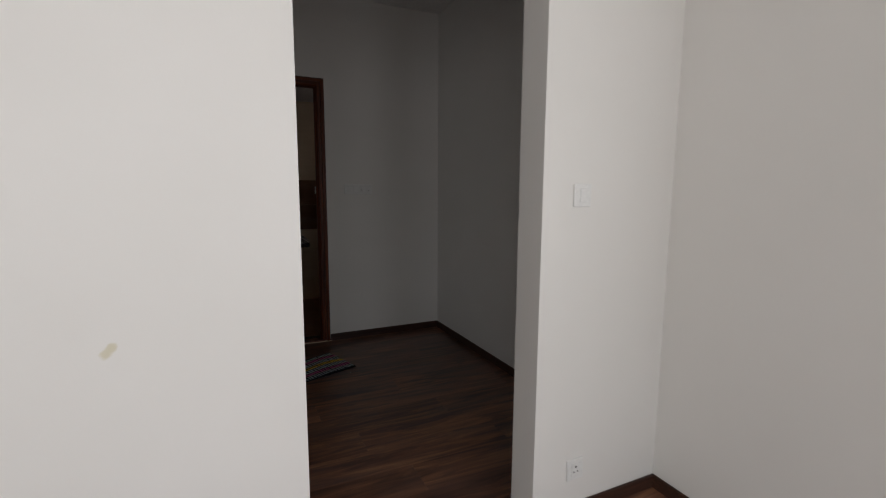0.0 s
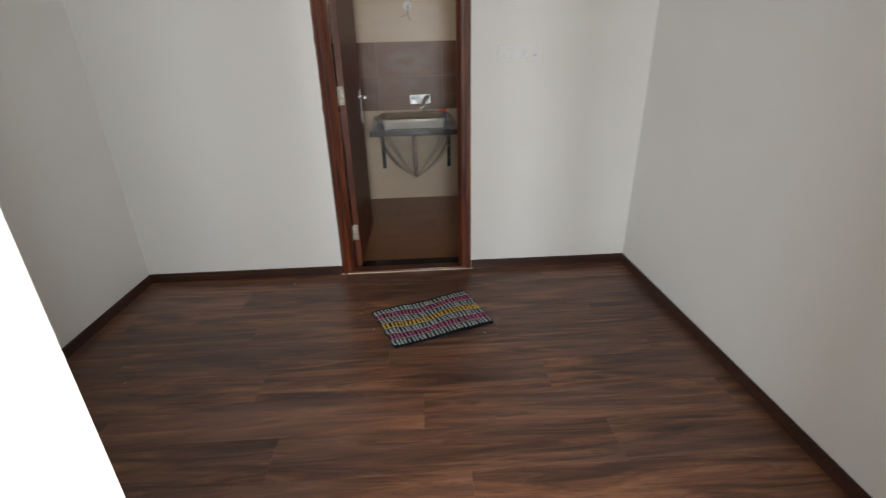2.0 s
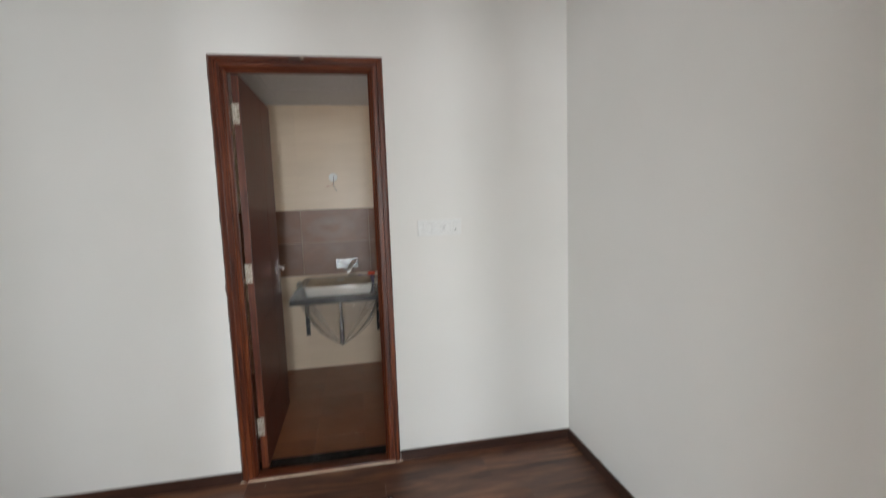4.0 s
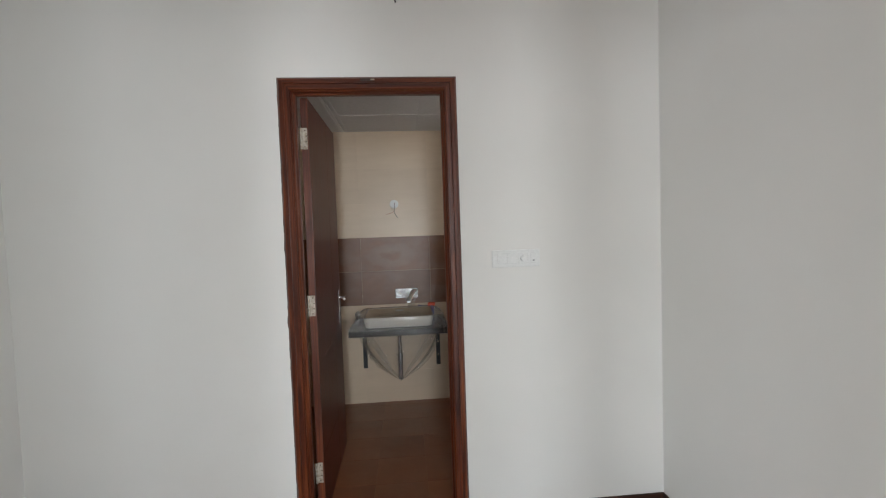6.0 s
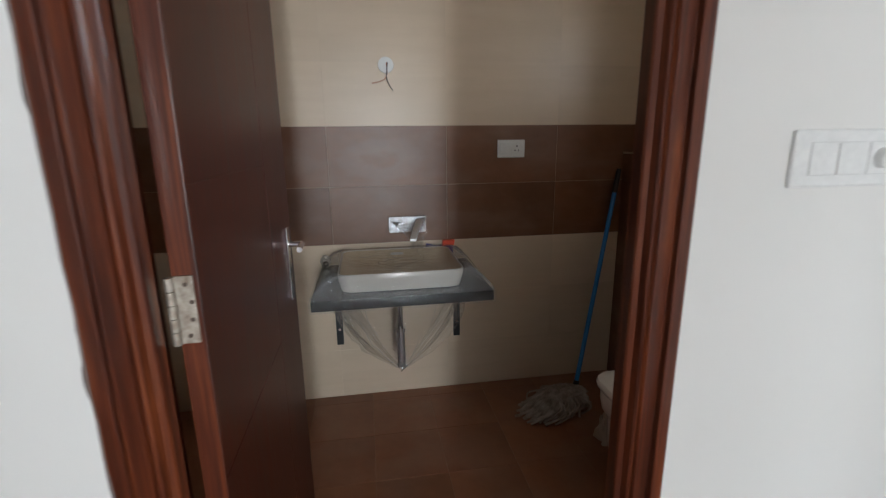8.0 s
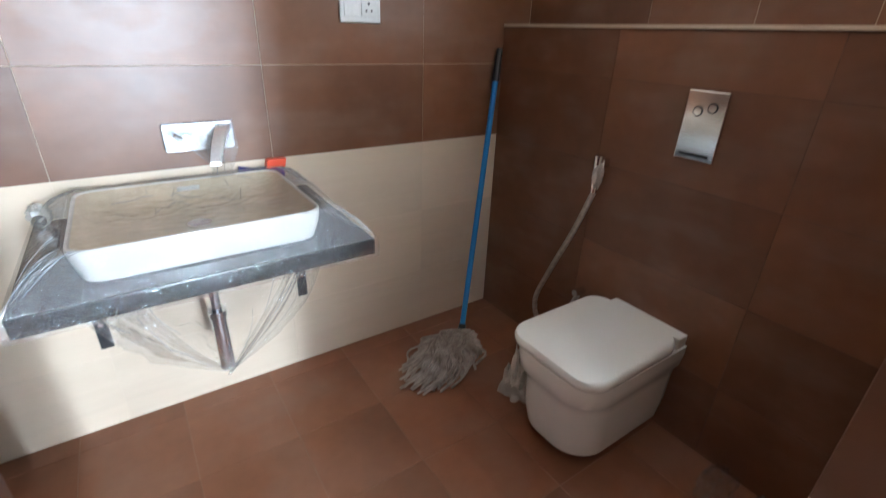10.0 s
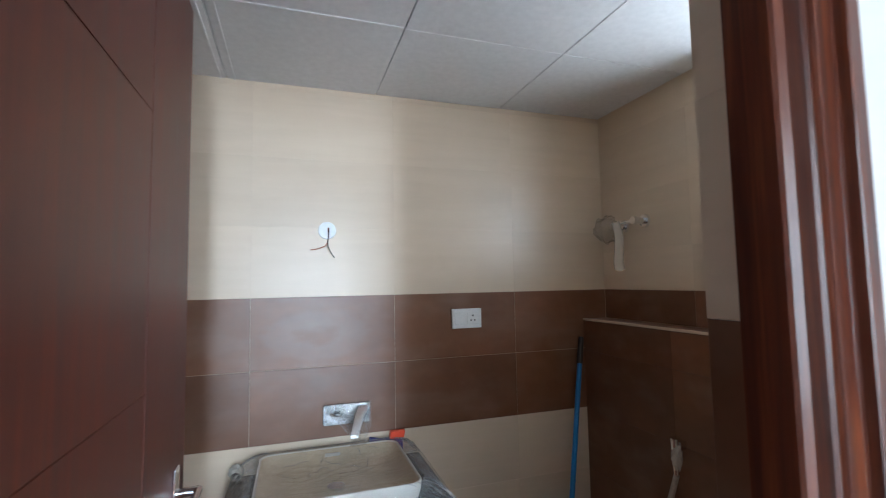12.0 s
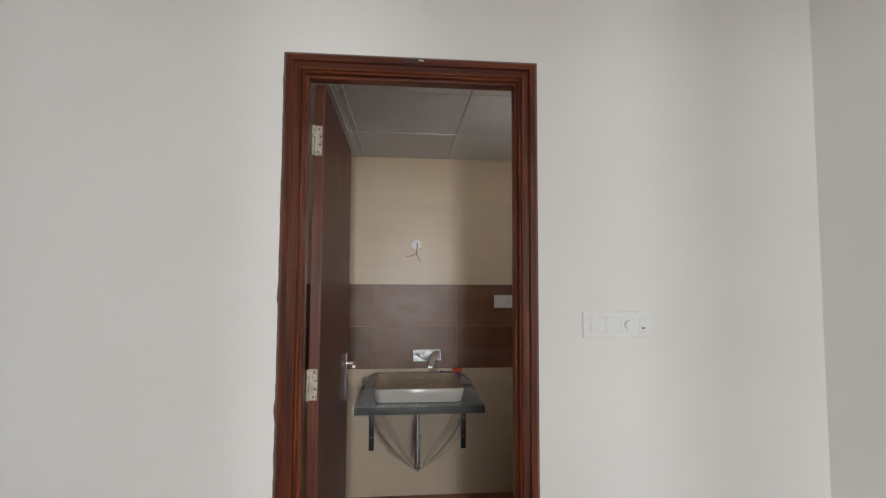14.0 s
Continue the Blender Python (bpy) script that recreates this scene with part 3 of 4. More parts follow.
part("jamb", jamb(0), FRAME_V, door_frame)
part("jamb", jamb(1), FRAME_V, door_frame)
rings = []
n = 30
for k in range(n + 1):
    ring = []
    for i, (u, y) in enumerate(PROFILE):
        x = (DX0 + u) + (DX1 - DX0 - 2 * u) * k / n
        dent = 0.004 if (i in (3, 4) and 0.44 < k / n < 0.56) else 0.0
        ring.append((x, y + dent, DZ - u))
    rings.append(ring)
part("head", frame_member(rings), FRAME_H, door_frame)
part("chip", box(0.372, 0.428, -0.0178, -0.0150, DZ - 0.0215, DZ - 0.0105, 0.001), SKIRT, door_frame, "dark chipped spot in the polish")
part("chip", box(0.420, 0.438, -0.0182, -0.0150, DZ - 0.0175, DZ - 0.0125, 0.001), GROUT_C, door_frame, "pale raw wood splinter")
bm = bmesh.new()
prev = None
for k in range(121):
    z = DZ * k / 120
    w = 0.0015 + 0.0035 * max(0.0, noise.noise(Vector((0.7, 0.2, z * 22)))) + 0.003 * max(0.0, noise.noise(Vector((4.0, 0.2, z * 60))))
    if 0.98 < z < 1.04:
        w += 0.003
    cur = (bm.verts.new((DX0 - w, -0.0012, z)), bm.verts.new((DX0 + 0.001, -0.0026, z)), bm.verts.new((DX0 + 0.001, 0.004, z)), bm.verts.new((DX0 - w, 0.004, z)))
    if prev:
        for i in range(4):
            bm.faces.new((prev[i], prev[(i + 1) % 4], cur[(i + 1) % 4], cur[i]))
    prev = cur
part("ragged_edge", bm, SKIRT, door_frame, "ragged dark polish smears along the plaster")
sill = box(DX0, DX1, -0.012, 0.058, -0.008, 0.016, 0.004)
part("sill", sill, FRAME_H, door_frame)
bm = bmesh.new()
prev = None
for k in range(61):
    x = DX0 - 0.010 + (DX1 - DX0 + 0.020) * k / 60
    w = 0.004 + 0.003 * noise.noise(Vector((x * 14, 2.0, 0.4)))
    cur = [bm.verts.new(c) for c in ((x, -0.0118, 0.0), (x, -0.0118, 0.006), (x, -0.0124 - w * 0.6, 0.004), (x, -0.0124 - w, 0.0))]
    if prev:
        for i in range(4):
            bm.faces.new((prev[i], prev[(i + 1) % 4], cur[(i + 1) % 4], cur[i]))
    prev = cur
part("cement_bead", bm, GROUT_C, door_frame, "thin whitish cement bead along the sill")
structure("threshold", box(DX0, RX1 - 0.006, 0.0605, YI, -0.13, -0.002, 0.002), GRANITE, "black granite threshold strip in the doorway")

LEAF_L, LEAF_T, LEAF_Z1 = 0.807, 0.034, 2.052
door_leaf = thing("door_leaf", "dark brown veneered wooden door leaf, standing open inwards", "door")
door_leaf.matrix_world = pose(0.080, 0.083, 0.012, 0, 0, 0.3)


def leaf_panel():
    """Leaf in its own axes: y along the width, x through the thickness; grooves cut into the visible face."""
    bm = bmesh.new()
    g, d = 0.0012, 0.0016
    ycuts = [0.0, 0.505 - g, 0.505 + g, LEAF_L]
    zg = [0.31, 0.77, 1.23, 1.69]
    add_box(bm, 0, LEAF_T - d, 0, LEAF_L, 0, LEAF_Z1 - 0.012)
    bounds = [0.0] + [z for c in zg for z in (c - g, c + g)] + [LEAF_Z1 - 0.012]
    for a, b in zip(bounds[::2], bounds[1::2]):
        add_box(bm, LEAF_T - d - 0.0005, LEAF_T, 0.0, 0.505 - g, a, b, 0.0008)
    add_box(bm, LEAF_T - d - 0.0005, LEAF_T, 0.505 + g, LEAF_L, 0, LEAF_Z1 - 0.012, 0.0008)
    return bm


part("panel", leaf_panel(), LEAF, door_leaf)
edge = box(0.0, LEAF_T, -0.006, -0.0003, 0, LEAF_Z1 - 0.012, 0.001)
part("hinge_stile", edge, FRAME_V, door_leaf, "reddish-brown lipping on the hinge edge")
for zc in (1.849, 1.055, 0.235):
    bm = box(0.004, LEAF_T - 0.006, -0.010, -0.006, zc - 0.05, zc + 0.05, 0.001)
    hinge = part("hinge", bm, STEEL, door_leaf, "paint-spotted steel butt hinge")
    for k in range(5):
        z0 = zc - 0.05 + k * 0.02
        part("knuckle", tube((-0.001, -0.014, z0 + 0.0006), (-0.001, -0.014, z0 + 0.0194), 0.006, seg=10), STEEL, hinge, smooth=True)
    for k, (sx, sz) in enumerate(((0.018, 0.038), (0.024, 0.012), (0.022, -0.014), (0.016, -0.038))):
        part("screw", tube((sx, -0.0115, zc + sz), (sx, -0.0098, zc + sz), 0.0032, seg=8), SCREW, hinge)
plate = part("handle_plate", box(LEAF_T, LEAF_T + 0.006, 0.705, 0.742, 0.815, 1.035, 0.002), CHROME, door_leaf, "satin steel handle plate")
bm = tube((LEAF_T + 0.005, 0.723, 0.985), (LEAF_T + 0.045, 0.723, 0.985), 0.009)
add_tube(bm, (LEAF_T + 0.042, 0.730, 0.985), (LEAF_T + 0.046, 0.640, 0.985), 0.008)
part("lever", bm, CHROME, plate, smooth=True)
bm = tube((LEAF_T + 0.005, 0.723, 0.88), (LEAF_T + 0.010, 0.723, 0.88), 0.010)
part("keyhole", bm, SCREW, plate)

# ---- dressing room things ----
def wall_plate(name, label, x0, x1, y, z0, z1, modules, depth=0.008):
    t = thing(name, label, "switch plate" if "switch" in name else "socket")
    t.matrix_world = pose((x0 + x1) / 2, y, z0)
    w, h = x1 - x0, z1 - z0
    part("frame", box(-w / 2, w / 2, -depth, 0.0, 0, h, 0.004), PLASTIC, t)
    for kind, c, mw in modules:
        cx = -w / 2 + c * w
        a, b = cx - mw * w / 2, cx + mw * w / 2
        z_a, z_b = h * 0.22, h * 0.78
        # grey rim that paints the shade in the gap round the module
        gap = part("recess_shade", box(a - 0.0007, b + 0.0007, -depth - 0.0004, -depth + 0.004, z_a - 0.0007, z_b + 0.0007), SHADE_GAP, t)
        if kind == "rocker":
            bm = box(a, b, -depth - 0.003, -depth + 0.003, z_a, z_b, 0.0012)
            for v in bm.verts:
                if v.co.y < -depth and v.co.z > (z_a + z_b) / 2:
                    v.co.y += 0.0016
            part("rocker", bm, PLASTIC, t)
        elif kind == "dial":
            part("module", box(a, b, -depth - 0.0018, -depth + 0.003, z_a, z_b, 0.001), PLASTIC, t)
            r = min(mw * w / 2, (z_b - z_a) / 2) * 0.72
            zc = (z_a + z_b) / 2
            bm = tube((cx, -depth + 0.001, zc), (cx, -depth - 0.014, zc), r, r * 0.86, 28)
            part("dial", bm, PLASTIC, t, smooth=True)
        elif kind == "socket":
            part("module", box(a, b, -depth - 0.0018, -depth + 0.003, z_a, z_b, 0.001), PLASTIC, t)
            zc = (z_a + z_b) / 2
            for dx, dz, rr in ((0, 0.012, 0.0042), (-0.009, -0.008, 0.0034), (0.009, -0.008, 0.0034)):
                part("pin_hole", tube((cx + dx, -depth - 0.0024, zc + dz), (cx + dx, -depth - 0.0016, zc + dz), rr, seg=10), BLACKPLASTIC, t)
        elif kind == "jack":
            part("module", box(a, b, -depth - 0.0018, -depth + 0.003, z_a, z_b, 0.001), PLASTIC, t)
            part("port", box(cx - 0.005, cx + 0.005, -depth - 0.0024, -depth - 0.0016, z_a + 0.010, z_a + 0.014), BLACKPLASTIC, t)
    return t


wall_plate("switch_plate", "white eight-module switch plate with rockers and fan dial", 0.957, 1.189, 0.0, 1.221, 1.304,
           [("rocker", 0.215, 0.19), ("rocker", 0.42, 0.19), ("dial", 0.65, 0.19), ("jack", 0.865, 0.11)])
wall_plate("switch_plate", "small white two-module switch plate with one rocker", 1.187, 1.264, YP, 1.208, 1.290, [("rocker", 0.52, 0.34)])
wall_plate("wall_socket", "small white wall socket plate near the skirting", 1.208, 1.286, YP, 0.155, 0.240, [("socket", 0.52, 0.5)])

# wall light point above the door: two short wire ends
wp = thing("wire_ends", "two short bare wire ends coming out of the wall", "wire")
wp.matrix_world = pose(0.545, 0.0, 2.455)
part("wire", add_path_tube(bmesh.new(), curve_points([(0, 0, 0), (-0.004, -0.02, 0.012), (0.002, -0.03, -0.012)], 8), 0.0028, 6), BLACKWIRE, wp)
part("wire", add_path_tube(bmesh.new(), curve_points([(0.008, 0, 0.004), (0.03, -0.022, 0.006), (0.055, -0.028, 0.008), (0.06, -0.02, -0.004)], 8), 0.0022, 6), PLASTIC, wp)


def rug():
    t = thing("door_mat", "striped woven rag mat in grey, magenta, yellow and black", "rug")
    a, b, c, d = Vector((0.220, -0.503)), Vector((0.360, -0.834)), Vector((0.858, -0.655)), Vector((0.740, -0.310))
    nu, nv = 27, 9

    def at(u, v, lift):
        p = (a * (1 - v) + b * v) * (1 - u) + (d * (1 - v) + c * v) * u
        w = 0.012 * math.sin(u * 9.0 + v * 3.0) * math.sin(v * 2.4 + 0.6)
        e = 0.006 * noise.noise(Vector((u * 7, v * 7, 0.3)))
        z = 0.0045 + 0.006 * (0.5 + 0.5 * math.sin(u * 7.3 + v * 2.2)) * (0.3 + 0.7 * v) + 0.003 * noise.noise(Vector((u * 12, v * 9, 1.7)))
        return Vector((p.x + e, p.y + w + e, max(0.003, z) + lift))

    bm = bmesh.new()
    n_u, n_v = 40, 16
    top = [[bm.verts.new(at(i / n_u, j / n_v, 0.0)) for j in range(n_v + 1)] for i in range(n_u + 1)]
    bot = [[bm.verts.new(Vector((*at(i / n_u, j / n_v, 0.0).to_tuple()[:2], 0.0008))) for j in range(n_v + 1)] for i in range(n_u + 1)]
    for i in range(n_u):
        for j in range(n_v):
            bm.faces.new((top[i][j], top[i + 1][j], top[i + 1][j + 1], top[i][j + 1]))
            bm.faces.new((bot[i][j], bot[i][j + 1], bot[i + 1][j + 1], bot[i + 1][j]))
    for i in range(n_u):
        bm.faces.new((top[i][0], bot[i][0], bot[i + 1][0], top[i + 1][0]))
        bm.faces.new((top[i][n_v], top[i + 1][n_v], bot[i + 1][n_v], bot[i][n_v]))
    for j in range(n_v):
        bm.faces.new((top[0][j], top[0][j + 1], bot[0][j + 1], bot[0][j]))
        bm.faces.new((top[n_u][j], bot[n_u][j], bot[n_u][j + 1], top[n_u][j + 1]))
    part("weave", bm, RUG_DARK, t, "black woven ground of the mat")
    rows = [RUG_GREY, RUG_PINK, RUG_GREY, RUG_GOLD, RUG_GREY, RUG_PINK, RUG_GREY]
    nr = len(rows)
    for r, mat in enumerate(rows):
        v0, v1 = 0.018 + 0.955 * r / nr + 0.010, 0.018 + 0.955 * (r + 1) / nr - 0.010
        bm = bmesh.new()
        for k in range(nu):
            uc = (k + 0.5) / nu + random.uniform(-0.004, 0.004)
            hw = 0.0088 + random.uniform(-0.002, 0.002)
            lean = 0.006
            prof = []
            for vv in (v0, v0 * 0.75 + v1 * 0.25, (v0 + v1) / 2, v0 * 0.25 + v1 * 0.75, v1):
                edge_k = 0.0 if vv in (v0, v1) else 0.0022
                prof.append([bm.verts.new(at(uc + s * hw + lean * (vv - v0) * 3, vv, lift)) for s, lift in ((-1, 0.0006), (-0.5, 0.0012 + edge_k), (0.5, 0.0012 + edge_k), (1, 0.0006))])
            for p0, p1 in zip(prof, prof[1:]):
                for q in range(3):
                    bm.faces.new((p0[q], p0[q + 1], p1[q + 1], p1[q]))
        part("rag_stripe", bm, mat, t, {RUG_GREY: "grey-blue rag stripe", RUG_PINK: "magenta rag stripe", RUG_GOLD: "yellow rag stripe"}[mat], smooth=True)
    for r in range(1, nr):
        v = 0.018 + 0.955 * r / nr
        bm = add_path_tube(bmesh.new(), [at(k / 60, v, 0.003) for k in range(61)], 0.0011, 5)
        part("thread", bm, RUG_LINE, t, "thin cream binding thread")


rug()

crumb = tagged(part("plaster_crumb", bmesh.new(), PLASTIC), "tiny white plaster crumb on the wooden floor", "debris", "crumbs on the floor")
crumb_mesh = bmesh.new()
bmesh.ops.create_icosphere(crumb_mesh, subdivisions=1, radius=0.0028)
for v in crumb_mesh.verts:
    v.co *= 1 + 0.5 * noise.noise(v.co * 300)
    v.co.z *= 0.55
crumb_mesh.to_mesh(crumb.data)
crumb_mesh.free()
crumb.location = (0.16, -0.50, 0.002)
for x, y in ((0.245, -0.66), (0.80, -0.74), (-0.80, -0.98), (0.12, -0.07), (-0.28, -0.12)):
    copy_thing(crumb, pose(x, y, 0.002, 0, 0, x * 300))

# ---- bathroom things ----
counter = thing("basin_counter", "black granite basin counter on two black steel brackets", "counter")
part("slab", box(0.120, 0.842, 1.118, BY1, 0.657, 0.700, 0.004), GRANITE, counter)
for xb in (0.183, 0.790):
    bm = bmesh.new()
    add_box(bm, xb - 0.017, xb + 0.017, BY1 - 0.006, BY1, 0.275, 0.657, 0.001)
    add_box(bm, xb - 0.017, xb + 0.017, 1.26, BY1, 0.651, 0.657, 0.001)
    add_box(bm, xb - 0.003, xb + 0.003, BY1 - 0.11, BY1 - 0.005, 0.56, 0.652)
    br = part("bracket", bm, BLACKMETAL, counter, "black steel angle bracket")
    for zz in (0.36, 0.47):
        part("bolt", tube((xb, BY1 - 0.010, zz), (xb, BY1 - 0.005, zz), 0.007, seg=8), CHROME, br)


def wash_basin():
    t = thing("wash_basin", "white rectangular ceramic counter-top basin with rounded corners", "basin")
    x0, x1, y0, y1, zb, zt = 0.220, 0.736, 1.176, 1.605, 0.700, 0.780

    def ring(inset, z, r):
        return [(x, y, z) for x, y in rounded_rect(x0 + inset, x1 - inset, y0 + inset, y1 - inset, r)]
    bm = bmesh.new()
    loft(bm, [ring(0.030, zb, 0.05), ring(0.012, zb + 0.004, 0.05), ring(0.002, zb + 0.05, 0.045), ring(0.0, zt - 0.004, 0.045), ring(0.002, zt, 0.043),
              ring(0.0065, zt, 0.04), ring(0.009, zt - 0.004, 0.04), ring(0.020, zb + 0.045, 0.05), ring(0.05, zb + 0.016, 0.07), ring(0.12, zb + 0.010, 0.06)])
    part("bowl", bm, CERAMIC, t, smooth=True)
    # beige lining just above the inner faces of the bowl
    bm = bmesh.new()
    loft(bm, [ring(0.0100, zt - 0.003, 0.04), ring(0.0215, zb + 0.046, 0.05), ring(0.0515, zb + 0.0172, 0.07), ring(0.1215, zb + 0.0112, 0.06)], cap_first=False)
    part("dust_layer", bm, BOWL_BEIGE, t, "blotchy beige lining on the inside of the bowl", smooth=True)
    part("printed_mark", box(0.455, 0.512, y1 - 0.0255, y1 - 0.019, zt - 0.028, zt - 0.016, 0.002), SHADE_GAP, t, "small grey printed mark")
    part("drain", tube((0.48, 1.40, zb + 0.008), (0.48, 1.40, zb + 0.018), 0.03, seg=20), CHROME, t, smooth=True)


wash_basin()

trap = thing("bottle_trap", "chrome bottle trap pipe under the basin counter", "pipe")
part("tail_pipe", tube((0.476, 1.40, 0.44), (0.476, 1.40, 0.658), 0.014, seg=20), CHROME, trap, smooth=True)
part("bottle", tube((0.476, 1.40, 0.255), (0.476, 1.40, 0.44), 0.021, seg=24), CHROME, trap, smooth=True)
part("collar", tube((0.476, 1.40, 0.432), (0.476, 1.40, 0.452), 0.025, seg=24), CHROME, trap, smooth=True)
part("waste_arm", tube((0.476, 1.40, 0.40), (0.476, BY1, 0.40), 0.014, seg=16), CHROME, trap, smooth=True)


def faucet():
    t = thing("basin_faucet", "chrome wall-mounted basin faucet wrapped in clear film", "faucet")
    pts = rounded_rect(0.450, 0.638, 0.848, 0.930, 0.010)
    bm = bmesh.new()
    loft(bm, [[(x, BY1, z) for x, z in pts], [(x, BY1 - 0.009, z) for x, z in pts], [(0.544 + (x - 0.544) * 0.97, BY1 - 0.012, 0.889 + (z - 0.889) * 0.94) for x, z in pts]])
    part("plate", bm, CHROME_DIM_REFLECTION, t, smooth=True)
    bm = bmesh.new()
    rings = []
    for k in range(11):
        f = k / 10
        c = Vector((0.612 - 0.054 * f, BY1 - 0.008 - 0.125 * f, 0.910 - 0.02 * f - 0.055 * f * f))
        hw, ht = 0.019 - 0.004 * f, 0.010 - 0.004 * f
        rings.append([(c.x + x, c.y, c.z + z) for x, z in rounded_rect(-hw, hw, -ht, ht, 0.004, 3)])
    loft(bm, rings)
    part("spout", bm, CHROME_SATIN, t, smooth=True)
    bm = tube((0.505, BY1 - 0.010, 0.886), (0.505, BY1 - 0.048, 0.886), 0.021, 0.018, 24)
    part("knob", bm, CHROME_DIM_REFLECTION, t, smooth=True)
    part("lever", tube((0.505, BY1 - 0.040, 0.886), (0.478, BY1 - 0.052, 0.905), 0.005), CHROME, t, smooth=True)


faucet()


def sheet(name, label, fn, nu, nv, parent=None, cat="plastic film", mat=None):
    bm = bmesh.new()
    g = [[bm.verts.new(fn(i / nu, j / nv)) for j in range(nv + 1)] for i in range(nu + 1)]
    for i in range(nu):
        for j in range(nv):
            bm.faces.new((g[i][j], g[i + 1][j], g[i + 1][j + 1], g[i][j + 1]))
    bmesh.ops.remove_doubles(bm, verts=bm.verts, dist=0.0002)
    ob = part(name, bm, mat or FILM, parent, label, smooth=True)
    if parent is None:
        tagged(ob, label, cat)
    return ob


def crinkle(x, y, z, s=1.0):
    v = Vector((x * 16, y * 26, z * 20))
    f = Vector((x * 44 + 3, y * 70, z * 55))
    return s * (0.014 * (0.4 - abs(noise.noise(v))) + 0.007 * (0.35 - abs(noise.noise(f))))


APEX = Vector((0.476, 1.375, 0.246))


def hanging(u, v):
    """Film gathered from the counter's edge down to the foot of the trap."""
    ring = [Vector((0.190, 1.60, 0.655)), Vector((0.165, 1.345, 0.657)), Vector((0.778, 1.345, 0.657)), Vector((0.775, 1.60, 0.655))]
    s = u * 3
    i = min(int(s), 2)
    p = ring[i].lerp(ring[i + 1], s - i)
    q = APEX + (p - APEX) * (1 - v ** 2.1)
    q.z = p.z + (APEX.z - p.z) * v
    sag = math.sin(v * math.pi)
    fold = 0.022 * math.sin(u * 40.0) * sag * (0.4 + 0.6 * v) + 0.02 * sag * math.sin(u * 13.0 + 1.0)
    away = Vector((q.x - APEX.x, q.y - APEX.y, 0))
    q += Vector((0, 0, -0.02 * sag))
    if away.length > 1e-4:
        q += away.normalized() * fold
    c = crinkle(q.x, q.y, q.z, 0.9 * sag)
    return q + Vector((c, c, c))


wrap = thing("plastic_wrap", "crinkled clear plastic film wrapped round basin and counter", "plastic film")
sheet("hanging_film", "", hanging, 220, 60, wrap, mat=HAZY)


def top_film(u, v):
    """Film pulled over the basin rim and down to the counter's edge, open over the bowl."""
    k = len(RIM)
    s = u * k
    i = int(s) % k
    f = s - int(s)
    r0 = Vector((*RIM[i], 0.784)).lerp(Vector((*RIM[(i + 1) % k], 0.784)), f)
    o0 = Vector((*EDGE[i], 0.704)).lerp(Vector((*EDGE[(i + 1) % k], 0.704)), f)
    p = r0.lerp(o0, v)
    p.z = 0.784 + (0.704 - 0.784) * (v ** 1.5) + 0.004 * math.sin(v * math.pi) * math.sin(u * 70)
    fold = 0.013 * (0.45 - abs(noise.noise(Vector((u * 46.0, v * 1.3, 0.4))))) + 0.005 * (0.4 - abs(noise.noise(Vector((u * 120.0, v * 3.0, 2.2)))))
    c = (fold + crinkle(p.x, p.y, p.z, 0.4)) * math.sin(v * math.pi) ** 0.7
    return p + Vector((c * 0.4, c * 0.4, abs(c)))


RIM = rounded_rect(0.214, 0.742, 1.170, 1.611, 0.045, 5)
EDGE = rounded_rect(0.116, 0.846, 1.113, 1.645, 0.010, 5)
sheet("top_film", "", top_film, 260, 26, wrap, mat=TENT)


def edge_film(u, v):
    p = Vector((0.112 + 0.738 * u, 1.1145 - 0.004 * math.sin(v * math.pi) , 0.706 - 0.054 * v))
    c = crinkle(p.x * 4.5, p.y, p.z * 2.0, 0.13)
    return p + Vector((0, -abs(c) - 0.001, c * 0.5))


sheet("edge_film", "", edge_film, 200, 10, wrap, mat=EDGE_FILM)


def bowl_film(u, v):
    x, y = 0.216 + 0.524 * u, 1.172 + 0.437 * v
    dip = math.sin(u * math.pi) * math.sin(v * math.pi)
    return Vector((x, y, 0.7835 - 0.026 * dip + crinkle(x, y, 0, 0.75) * (0.3 + dip)))


sheet("bowl_film", "", bowl_film, 110, 84, wrap, mat=BOWL_FILM)


FILM_LINES = ((0.452, 0.640, 0.016, 0.932), (0.462, 0.636, 0.034, 0.900), (0.512, 0.632, 0.085, 0.866), (0.540, 0.612, 0.120, 0.838), (0.552, 0.606, 0.085, 0.806), (0.548, 0.614, 0.062, 0.778))


def spout_film(u, v):
    """Film from the faucet's plate over its spout, gathered at the tip and hanging into the basin."""
    k = v * (len(FILM_LINES) - 1)
    i = min(int(k), len(FILM_LINES) - 2)
    x0, x1, out, z = (p + (q - p) * (k - i) for p, q in zip(FILM_LINES[i], FILM_LINES[i + 1]))
    bulge = 0.014 * math.sin(u * math.pi) * math.sin(v * 2.6)
    p = Vector((x0 + (x1 - x0) * u, BY1 - out - bulge, z))
    fold = 0.007 * (0.4 - abs(noise.noise(Vector((u * 9.0, v * 2.0, 0.7))))) + 0.004 * noise.noise(Vector((u * 22.0, v * 5.0, 3.1)))
    return p + Vector((0.3 * fold, -abs(fold) * 1.5, 0.2 * fold))


sheet("spout_film", "", spout_film, 56, 60, wrap, mat=SPOUT_FILM)


